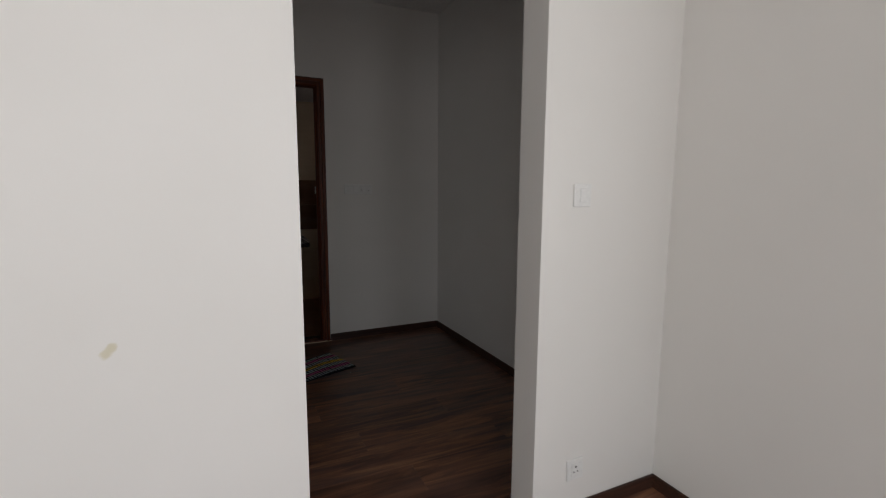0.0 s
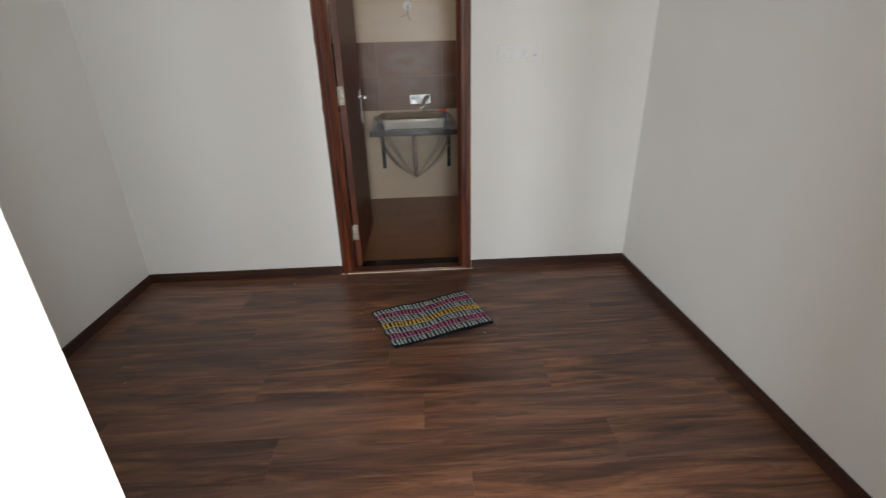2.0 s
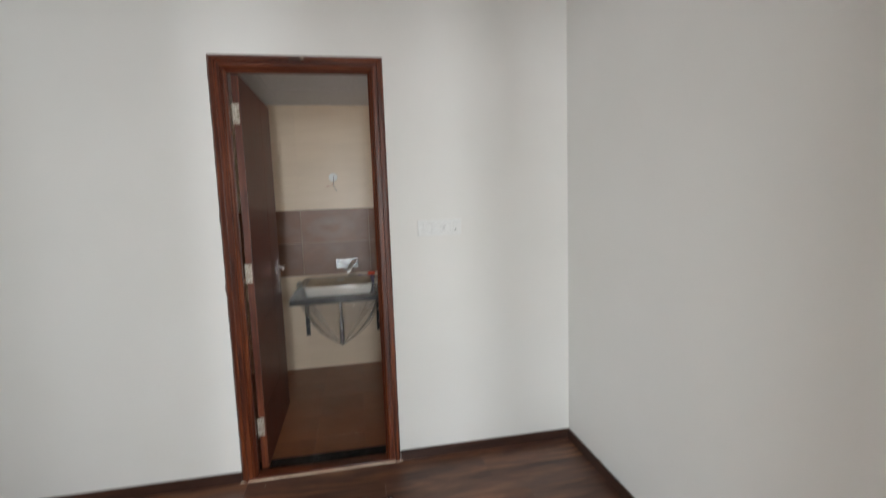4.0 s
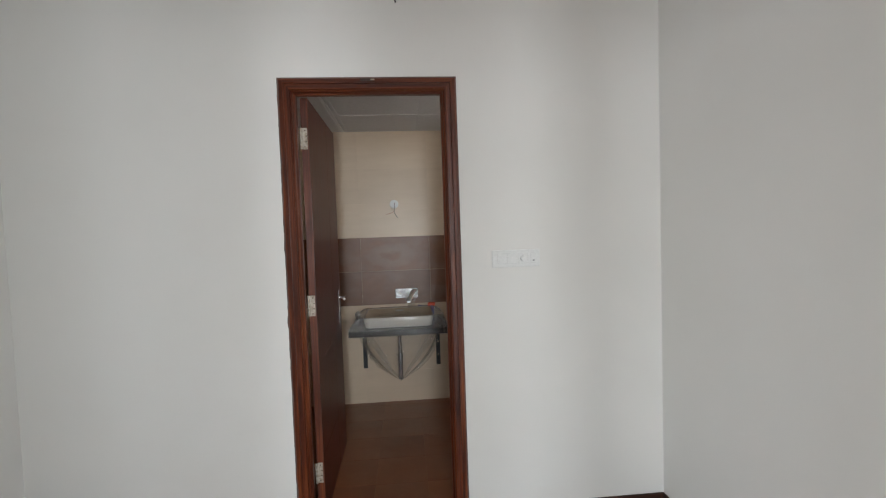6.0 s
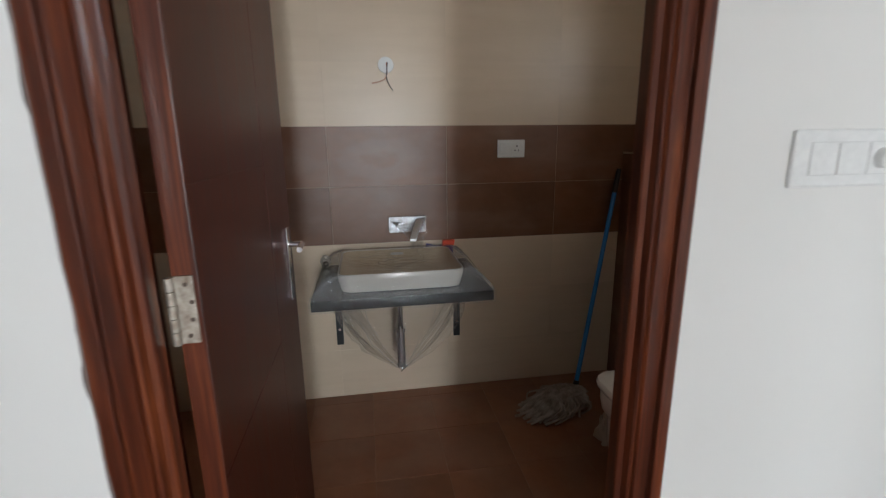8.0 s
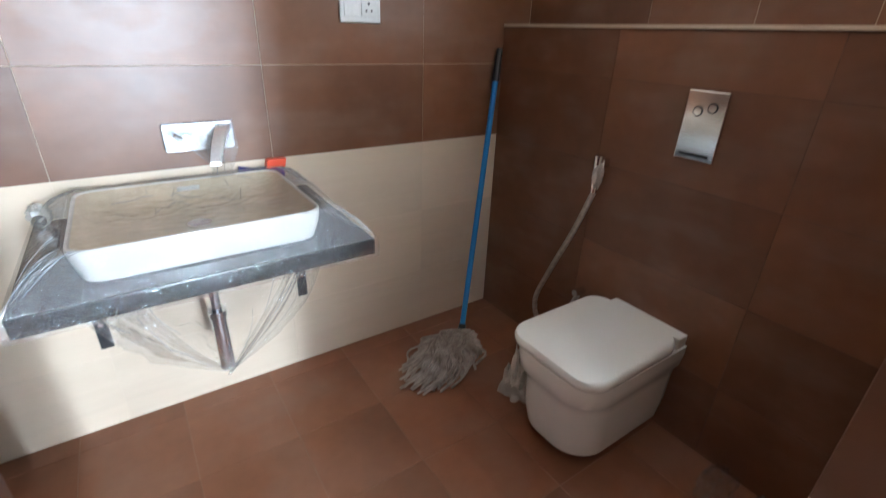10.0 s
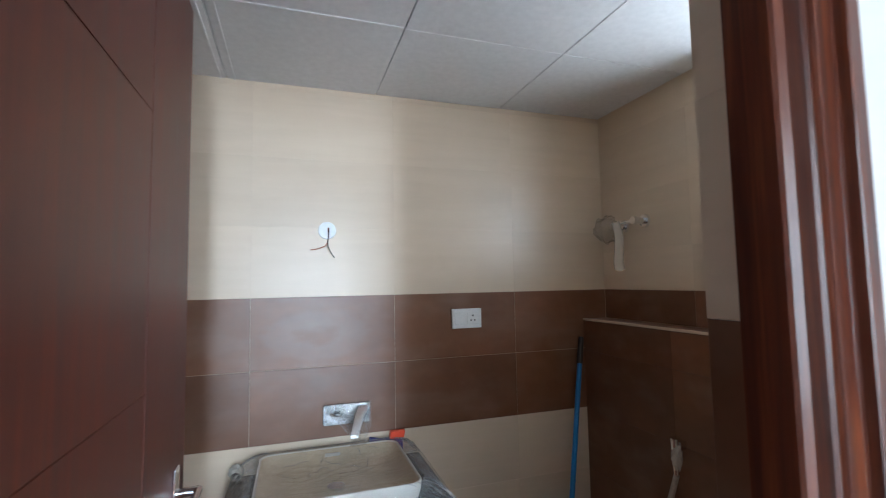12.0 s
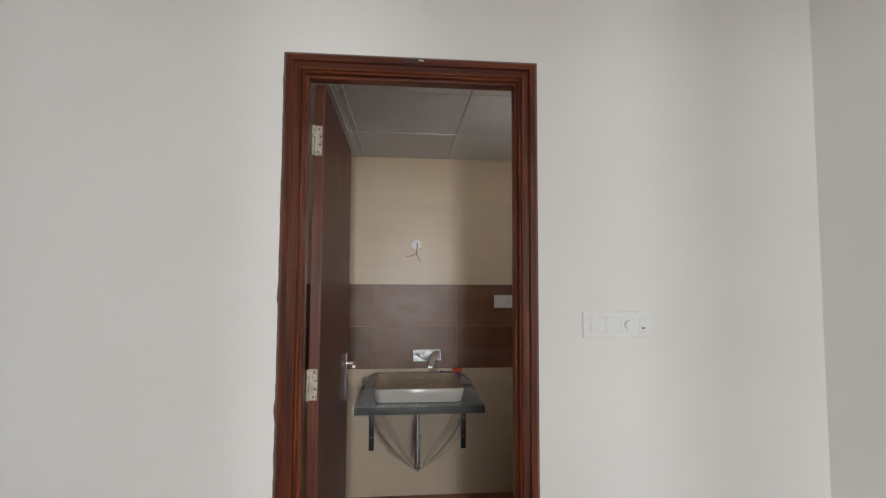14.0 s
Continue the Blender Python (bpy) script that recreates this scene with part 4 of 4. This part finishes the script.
def pleat(x0):
    """A doubled fold of film drawn tight from the counter's edge to the foot of the trap."""
    top = Vector((x0, 1.330, 0.657))
    side = Vector((1, 0, 0)) if x0 < APEX.x else Vector((-1, 0, 0))

    def fn(u, v):
        q = APEX + (top - APEX) * (1 - v ** 1.25)
        q.z = top.z + (APEX.z - top.z) * v
        w = 0.040 * (1 - 0.75 * v)
        zig = abs((u * 3) % 2 - 1)
        return q + side * (u * w) + Vector((0, -0.010 + 0.012 * zig, 0.006 * math.sin(v * 9 + x0 * 20)))
    return fn


for x0 in (0.200, 0.232, 0.775, 0.735):
    sheet("pleat", "", pleat(x0), 6, 40, wrap, mat=EDGE_FILM)


def creases(fn, count, seed, du, dv, u_range, v_range, radius=0.0011):
    """Thin whitish lines along a film's folds: glints painted in as pale colour."""
    rnd = random.Random(seed)
    bm = bmesh.new()
    for _ in range(count):
        u, v = rnd.uniform(*u_range), rnd.uniform(*v_range)
        a, b = rnd.uniform(-du, du), rnd.uniform(0.3, 1.0) * dv * rnd.choice((-1, 1))
        bend = rnd.uniform(-0.3, 0.3)
        pts = []
        for k in range(9):
            t = k / 8
            uu = min(max(u + a * t + bend * a * t * t, 0.001), 0.999)
            vv = min(max(v + b * t, 0.0), 1.0)
            pts.append(fn(uu, vv))
        if (pts[0] - pts[-1]).length > 0.012 and all((p - q).length > 1e-5 for p, q in zip(pts, pts[1:])):
            add_path_tube(bm, pts, radius * rnd.uniform(0.5, 1.3), 4)
    tagged(part("crease", bm, CREASE_GLINT, wrap, smooth=True), "whitish painted glints along folds in the film", kind="stuff")


creases(hanging, 18, 3, 0.02, 0.8, (0.02, 0.98), (0.0, 0.9), 0.0008)
creases(top_film, 36, 4, 0.012, 0.9, (0.0, 1.0), (0.0, 0.9), 0.0007)
creases(bowl_film, 16, 6, 0.15, 0.2, (0.1, 0.85), (0.45, 0.98), 0.0007)
creases(spout_film, 12, 7, 0.08, 0.5, (0.0, 0.95), (0.1, 0.9), 0.0006)

valve = thing("angle_valve", "small chrome angle valve wrapped in clear film", "valve")
part("body", tube((0.142, BY1, 0.722), (0.142, BY1 - 0.045, 0.722), 0.013), CHROME, valve, smooth=True)
part("knob", tube((0.142, BY1 - 0.045, 0.722), (0.142, BY1 - 0.065, 0.722), 0.017, 0.015), CHROME, valve, smooth=True)


def ball_film(center, r, tall=1.0, rough=0.35):
    """Film crumpled round a small fitting; tall stretches it upwards."""
    def fn(u, v):
        a, b = u * math.tau, (v - 0.5) * math.pi
        d = Vector((math.cos(a) * math.cos(b), math.sin(a) * math.cos(b), math.sin(b)))
        k = r * (1 + rough * noise.noise(d * 3 + center * 9) + 0.5 * rough * noise.noise(d * 8 + center * 5))
        return center + Vector((d.x * k, d.y * k, d.z * k * tall))
    return fn


sheet("film", "", ball_film(Vector((0.142, BY1 - 0.040, 0.730)), 0.025, 1.2, 0.35), 24, 16, valve, "plastic film", MILKY)

brush = thing("cleaner_pouch", "small red and dark blue cleaner pouch behind the basin", "cleaning product")
bm = box(0.695, 0.768, 1.616, 1.640, 0.700, 0.779, 0.004)
part("pouch", bm, NAVY, brush)
bm = box(0.712, 0.772, 1.613, 1.642, 0.777, 0.805, 0.004)
for v in bm.verts:
    v.co.x += (v.co.z - 0.777) * 0.2
part("cap", bm, RED, brush, "orange-red top")
part("nozzle", tube((0.632, 1.630, 0.780), (0.700, 1.630, 0.768), 0.011, 0.008), NAVY, brush)

wall_plate("bath_socket", "white switch and socket plate on the brown tile band", 0.999, 1.139, BY1, 1.204, 1.290, [("rocker", 0.27, 0.34), ("socket", 0.70, 0.36)])

point = thing("light_point", "round white wall cap with two loose wires", "light point")
part("cap", tube((0.467, BY1, 1.628), (0.467, BY1 - 0.006, 1.628), 0.036, 0.034, 28), PLASTIC, point, smooth=True)
part("wire", add_path_tube(bmesh.new(), curve_points([(0.470, BY1 - 0.004, 1.64), (0.471, BY1 - 0.022, 1.60), (0.462, BY1 - 0.025, 1.568), (0.432, BY1 - 0.03, 1.552), (0.400, BY1 - 0.034, 1.546)], 8), 0.0021, 6), COPPER, point, "copper-red wire")
part("wire", add_path_tube(bmesh.new(), curve_points([(0.474, BY1 - 0.004, 1.64), (0.470, BY1 - 0.026, 1.60), (0.468, BY1 - 0.030, 1.566), (0.480, BY1 - 0.034, 1.535), (0.494, BY1 - 0.034, 1.515)], 8), 0.0021, 6), BLACKWIRE, point, "dark wire")


def toilet():
    t = thing("toilet", "white wall-hung toilet with closed square lid", "toilet")
    yc = 0.829

    def ring(x0, x1, half, z, r, tilt=0.0):
        return [(x, y, z + tilt * (x - 1.45)) for x, y in rounded_rect(x0, x1, yc - half, yc + half, r, 8)]

    def flat_back(pts, xb):
        return [(min(x, xb), y, z) for x, y, z in pts]
    bm = bmesh.new()
    loft(bm, [flat_back(ring(1.33, 1.74, 0.108, 0.006, 0.09), LEDGE), flat_back(ring(1.27, 1.76, 0.140, 0.022, 0.11), LEDGE), flat_back(ring(1.255, 1.76, 0.148, 0.10, 0.11), LEDGE),
              flat_back(ring(1.250, 1.76, 0.150, 0.20, 0.11), LEDGE), flat_back(ring(1.243, 1.76, 0.153, 0.232, 0.11), LEDGE), flat_back(ring(1.230, 1.77, 0.163, 0.250, 0.10), LEDGE),
              flat_back(ring(1.226, 1.77, 0.167, 0.290, 0.10), LEDGE), flat_back(ring(1.226, 1.77, 0.167, 0.322, 0.10), LEDGE)])
    part("pan", bm, CERAMIC, t, smooth=True)
    bm = bmesh.new()
    loft(bm, [ring(1.226, 1.642, 0.166, 0.326, 0.07), ring(1.222, 1.644, 0.169, 0.332, 0.07), ring(1.220, 1.644, 0.170, 0.346, 0.07), ring(1.226, 1.643, 0.167, 0.358, 0.067), ring(1.238, 1.640, 0.161, 0.363, 0.06)])
    part("lid", bm, CERAMIC, t, "closed glossy white lid", smooth=True)
    part("hinge_deck", box(1.630, LEDGE, yc - 0.160, yc + 0.105, 0.318, 0.361, 0.006), CERAMIC, t)


toilet()

flush = thing("flush_plate", "mirror-polished chrome dual flush plate on brown tiles", "flush plate")
part("plate", box(LEDGE - 0.010, LEDGE, 0.740, 0.852, 0.880, 1.066, 0.003), CHROME, flush)
for yy, zz in ((0.824, 1.012), (0.786, 1.024)):
    part("button_rim", tube((LEDGE - 0.0118, yy - 0.01, zz), (LEDGE - 0.009, yy - 0.01, zz), 0.0135, seg=18), BLACKPLASTIC, flush, "dark gap round the button", smooth=True)
    part("button", tube((LEDGE - 0.0135, yy - 0.01, zz), (LEDGE - 0.009, yy - 0.01, zz), 0.011, seg=18), CHROME, flush, smooth=True)
part("slot", box(LEDGE - 0.012, LEDGE - 0.0095, 0.756, 0.838, 0.893, 0.900), BLACKPLASTIC, flush)

jet = thing("health_faucet", "film-wrapped health faucet hose hanging beside the toilet", "bidet spray")
part("holder", box(LEDGE - 0.030, LEDGE, 1.064, 1.096, 0.795, 0.825, 0.004), CHROME, jet)
part("spray_head", tube((LEDGE - 0.035, 1.082, 0.835), (LEDGE - 0.030, 1.086, 0.705), 0.016, 0.010), CHROME, jet, smooth=True)
bm = add_path_tube(bmesh.new(), curve_points([(LEDGE - 0.030, 1.086, 0.705), (LEDGE - 0.045, 1.13, 0.55), (LEDGE - 0.06, 1.20, 0.36), (LEDGE - 0.08, 1.235, 0.22), (LEDGE - 0.075, 1.20, 0.13), (LEDGE - 0.05, 1.12, 0.18), (LEDGE - 0.025, 1.078, 0.30)], 12), 0.0100, 10)
part("hose", bm, HOSE, jet, "grey-beige flexible hose", smooth=True)
part("valve", tube((LEDGE, 1.078, 0.315), (LEDGE - 0.045, 1.078, 0.315), 0.015, 0.013), CHROME, jet, smooth=True)
sheet("film", "", ball_film(Vector((LEDGE - 0.032, 1.080, 0.775)), 0.0185, 2.8, 0.25), 24, 24, jet, "plastic film", MILKY)

taps = thing("shower_valves", "two chrome wall valve stubs partly wrapped in film", "tap")
for yy, zz, nm in ((1.355, 1.664, 0), (1.486, 1.654, 1)):
    fl = part("flange", tube((BX1, yy, zz), (BX1 - 0.010, yy, zz), 0.030, 0.027, 24), CHROME, taps, smooth=True)
    part("stem", tube((BX1 - 0.008, yy, zz), (BX1 - 0.055, yy, zz), 0.015, 0.013), CHROME, fl, smooth=True)
    part("cap", tube((BX1 - 0.055, yy, zz), (BX1 - 0.070, yy, zz), 0.019, 0.017), CHROME, fl, smooth=True)
part("cross_pipe", tube((BX1 - 0.045, 1.355, 1.668), (BX1 - 0.045, 1.486, 1.660), 0.008), CHROME, taps, smooth=True)


def tap_film(u, v):
    x = BX1 - 0.075 + 0.010 * math.sin(v * 5)
    return Vector((x + 0.012 * math.sin(u * 6), 1.46 + 0.045 * (u - 0.5) * (1 + 0.5 * v) - 0.03 * v, 1.67 - 0.22 * v + 0.006 * math.sin(u * 9)))


sheet("film_strip", "", tap_film, 8, 16, taps, "plastic film", MILKY)
sheet("film", "", ball_film(Vector((BX1 - 0.055, 1.545, 1.645)), 0.056, 1.1, 0.28), 36, 24, taps, "plastic film", EDGE_FILM)


def mop():
    t = thing("mop", "string mop with blue pole leaning in the corner", "mop")
    foot, top = Vector((1.370, 1.412, 0.045)), Vector((1.652, 1.636, 1.134))
    d = (top - foot).normalized()
    part("pole", tube(foot, top - d * 0.11, 0.0115, seg=14), BLUE, t, smooth=True)
    part("grip", tube(top - d * 0.125, top, 0.0145, 0.012, seg=14), BLACKPLASTIC, t, "black hand grip", smooth=True)
    part("socket", tube(foot - d * 0.035, foot + d * 0.03, 0.020, 0.014, seg=14), BLACKPLASTIC, t, smooth=True)
    bm = bmesh.new()
    rnd = random.Random(5)
    for k in range(290):
        a = rnd.uniform(0, math.tau)
        rr = math.sqrt(rnd.uniform(0.05, 1.0))
        end = Vector((1.222 + math.cos(a) * rr * 0.190 + math.sin(a) * 0.03, 1.335 + math.sin(a) * rr * 0.130, BF + 0.007))
        h = rnd.uniform(0.01, 0.06) * (1.2 - rr * 0.6)
        wig = rnd.uniform(-0.04, 0.04)
        start = Vector((1.358, 1.402, BF + 0.05))
        m1 = start.lerp(end, 0.35) + Vector((wig, -wig * 0.6, 0.022 + h * 0.5))
        m2 = start.lerp(end, 0.75) + Vector((-wig * 0.6, wig, 0.012 + h * 0.55))
        add_path_tube(bm, curve_points([start, m1, m2, end + Vector((wig * 0.8, wig * 0.4, 0))], 4), rnd.uniform(0.0038, 0.0062), 5)
    tagged(part("mop_head", bm, STRING, t, smooth=True), "grey cotton mop strings", kind="stuff")


mop()


def floor_bag(name, label, cx, cy, sx, sy, sz, seed, mat=FILM):
    def fn(u, v):
        a, b = u * math.tau, v * math.pi / 2
        d = Vector((math.cos(a) * math.cos(b), math.sin(a) * math.cos(b), math.sin(b)))
        k = 1 + 0.45 * noise.noise(d * 2.5 + Vector((seed, 0, 0)))
        return Vector((cx + d.x * sx * k, cy + d.y * sy * k, BF + 0.001 + d.z * sz * k * (0.8 + 0.5 * noise.noise(d * 6 + Vector((0, seed, 0))))))
    sheet(name, label, fn, 40, 18, None, "plastic bag", mat)


floor_bag("plastic_bag", "crumpled clear plastic bag on the floor by the toilet", 1.372, 1.055, 0.060, 0.062, 0.17, 2.0, FROSTED)
floor_bag("plastic_bag", "crumpled clear plastic packing on the floor tiles", 1.60, 0.44, 0.09, 0.045, 0.05, 7.0)
floor_bag("plastic_bag", "small crumpled clear plastic wrapper by the ledge", 1.62, 0.31, 0.035, 0.05, 0.06, 11.0)

# ---- bathroom window ----
win = tagged(new("window_1"), "white plastic top-hung bathroom window in a tiled reveal", "window", "", "structure")
XW = BX1 + 0.10


def ring_frame(x0, x1, y0, y1, z0, z1, w, bevel=0.003):
    bm = bmesh.new()
    add_box(bm, x0, x1, y0, y1, z0, z0 + w, bevel)
    add_box(bm, x0, x1, y0, y1, z1 - w, z1, bevel)
    add_box(bm, x0, x1, y0, y0 + w, z0 + w, z1 - w, bevel)
    add_box(bm, x0, x1, y1 - w, y1, z0 + w, z1 - w, bevel)
    return bm


part("window_frame", ring_frame(XW, XW + 0.06, WY0, WY1, WZ0, WZ1, 0.045), UPVC, win)
sash = part("sash", ring_frame(XW - 0.012, XW + 0.04, WY0 + 0.038, WY1 - 0.038, WZ0 + 0.038, WZ1 - 0.038, 0.04), UPVC, win)
pane = part("pane", box(XW + 0.010, XW + 0.016, WY0 + 0.075, WY1 - 0.075, WZ0 + 0.075, WZ1 - 0.075), GLASS, win)
pane.visible_shadow = False
part("window_handle", box(XW - 0.035, XW - 0.012, 0.44, 0.50, WZ0 + 0.048, WZ0 + 0.066, 0.004), UPVC, sash)
part("window_sill", box(BX1 + 0.002, XW, WY0, WY1, WZ0 - 0.006, WZ0 + 0.002), CREAM, win)


# ---- floor planks and tiles ----
def plank_mesh(w, d, h, name, mat, bevel=0.0008):
    bm = bmesh.new()
    b = bevel
    lo = [(-w / 2, -d / 2), (w / 2, -d / 2), (w / 2, d / 2), (-w / 2, d / 2)]
    hi = [(-w / 2 + b, -d / 2 + b), (w / 2 - b, -d / 2 + b), (w / 2 - b, d / 2 - b), (-w / 2 + b, d / 2 - b)]
    loft(bm, [[(x, y, -h) for x, y in lo], [(x, y, -b) for x, y in lo], [(x, y, 0.0) for x, y in hi]], cap_first=False)
    return mesh_of(name, bm, mat)


def lay_planks(x0, x1, y0, y1, parent):
    pw, pl = 0.192, 1.22
    cache = {}
    row = 0
    y = y1
    while y > y0 + 1e-4:
        ya = max(y0, y - pw)
        x = x0 - (row * 0.437 % 1.0) * pl
        while x < x1 - 1e-4:
            xa, xb = max(x, x0), min(x + pl, x1)
            if xb - xa > 0.005:
                key = (round(xb - xa, 3), round(y - ya, 3))
                if key not in cache:
                    cache[key] = plank_mesh(xb - xa - 0.0003, y - ya - 0.0003, 0.008, "plank", LAMINATE, 0.0003)
                ob = new("plank", cache[key])
                ob.parent = parent
                ob.location = ((xa + xb) / 2, (y + ya) / 2, 0.0)
            x += pl
        y = ya
        row += 1


lay_planks(XL, XR, YD, 0.0, floor)
lay_planks(OX0, OX1, YP, YD, floor)
lay_planks(BED_X0, BED_X1, BED_Y0, YP, floor)


def cut_cells(u0, u1, v0, v1, us, vs):
    us = [u0] + [u for u in sorted(us) if u0 + 0.004 < u < u1 - 0.004] + [u1]
    vs = [v0] + [v for v in sorted(vs) if v0 + 0.004 < v < v1 - 0.004] + [v1]
    return [(a, b, c, d) for a, b in zip(us, us[1:]) for c, d in zip(vs, vs[1:])]


TILE_CACHE = {}


def tile(parent, mat, center, w, h, turn, gap=0.0014):
    key = (round(w, 3), round(h, 3), mat.name)
    if key not in TILE_CACHE:
        joint, edge_r = (gap * 0.25, 0.00025) if mat is CREAM else (gap, 0.0005)
        TILE_CACHE[key] = plank_mesh(w - joint, h - joint, 0.008, "tile", mat, edge_r)
    ob = new("tile", TILE_CACHE[key])
    ob.parent = parent
    ob.matrix_world = Matrix.Translation(center) @ turn
    return ob


TO_SOUTH = pose(0, 0, 0, 90, 0, 0)      # face looks along -y
TO_NORTH = pose(0, 0, 0, 90, 0, 180)    # face looks along +y
TO_WEST = pose(0, 0, 0, 90, 0, -90)     # face looks along -x
TO_EAST = pose(0, 0, 0, 90, 0, 90)      # face looks along +x
ROWS = [0.24, 0.52, LOW, 1.08, HIGH, 1.64, 1.92, 2.20]
COLS_X = [-0.385, 0.18, 0.745, 1.31]
COLS_Y = [0.545, 1.115]


def band_mat(z):
    return BROWN if LOW < z < HIGH else CREAM


wall_n = bpy.data.objects["wall_bath_north"]
for a, b, c, d in cut_cells(BX0, BX1, BF, BH + 0.02, COLS_X, ROWS):
    tile(wall_n, band_mat((c + d) / 2), ((a + b) / 2, BY1, (c + d) / 2), b - a, d - c, TO_SOUTH)
wall_w = bpy.data.objects["wall_bath_west"]
for a, b, c, d in cut_cells(YI, BY1, BF, BH + 0.02, COLS_Y, ROWS):
    tile(wall_w, band_mat((c + d) / 2), (BX0, (a + b) / 2, (c + d) / 2), b - a, d - c, TO_EAST)
wall_e = bpy.data.objects["wall_bath_east"]
for a, b, c, d in cut_cells(YI, BY1, LEDGE_Z, BH + 0.02, COLS_Y + [WY0, WY1], [HIGH, WZ0, 1.80, WZ1]):
    if a >= WY0 - 0.01 and b <= WY1 + 0.01 and c >= WZ0 - 0.01 and d <= WZ1 + 0.01:
        continue
    tile(wall_e, BROWN if d < HIGH + 0.01 else CREAM, (BX1, (a + b) / 2, (c + d) / 2), b - a, d - c, TO_WEST)
for a, b, c, d in cut_cells(YI, BY1, BF, LEDGE_Z - 0.010, COLS_Y, [0.24, 0.52, LOW, 1.07]):
    tile(ledge, BROWN, (LEDGE, (a + b) / 2, (c + d) / 2), b - a, d - c, TO_WEST)
for a, b, c, d in cut_cells(LEDGE - 0.004, BX1, YI, BY1, [], COLS_Y):
    tile(ledge, BROWN, ((a + b) / 2, (c + d) / 2, LEDGE_Z), b - a, d - c, pose(0, 0, 0))
part("edge_trim", box(LEDGE - 0.005, LEDGE + 0.007, YI, BY1, LEDGE_Z - 0.007, LEDGE_Z + 0.003, 0.0012), GROUT_C, ledge, "cream raw tile edge along the ledge")
for a, b, c, d in cut_cells(BX0, BX1, YI, BY1, [0.04 + 0.293 * k for k in range(-1, 7)], [1.28 + 0.293 * k for k in range(-4, 2)]):
    tile(bath_floor, FLOORTILE, ((a + b) / 2, (c + d) / 2, BF), b - a, d - c, pose(0, 0, 0))

# door wall seen from the bathroom, and the tiled reveal behind the frame
wall_d = bpy.data.objects["wall_door"]
for x0, x1 in ((BX0, DX0 + 0.005), (RX1 - 0.005, LEDGE)):
    for a, b, c, d in cut_cells(x0, x1, BF, BH, [1.377], ROWS):
        tile(wall_d, band_mat((c + d) / 2), ((a + b) / 2, YI, (c + d) / 2), b - a, d - c, TO_NORTH)
for a, b, c, d in cut_cells(DX0, RX1 - 0.005, DZ + 0.001, BH, [], []):
    tile(wall_d, CREAM, ((a + b) / 2, YI, (c + d) / 2), b - a, d - c, TO_NORTH)
for c, d in zip([0.0, 0.24, 0.52, LOW, 1.08, HIGH, 1.64, 1.92], [0.24, 0.52, LOW, 1.08, HIGH, 1.64, 1.92, DZ]):
    tile(wall_d, band_mat((c + d) / 2), (RX1 - 0.005, (0.0855 + YI) / 2, (c + d) / 2), YI - 0.0855, d - c, TO_WEST)
    tile(wall_d, band_mat((c + d) / 2), (DX0 + 0.005, (0.0855 + YI) / 2, (c + d) / 2), YI - 0.0855, d - c, TO_EAST)
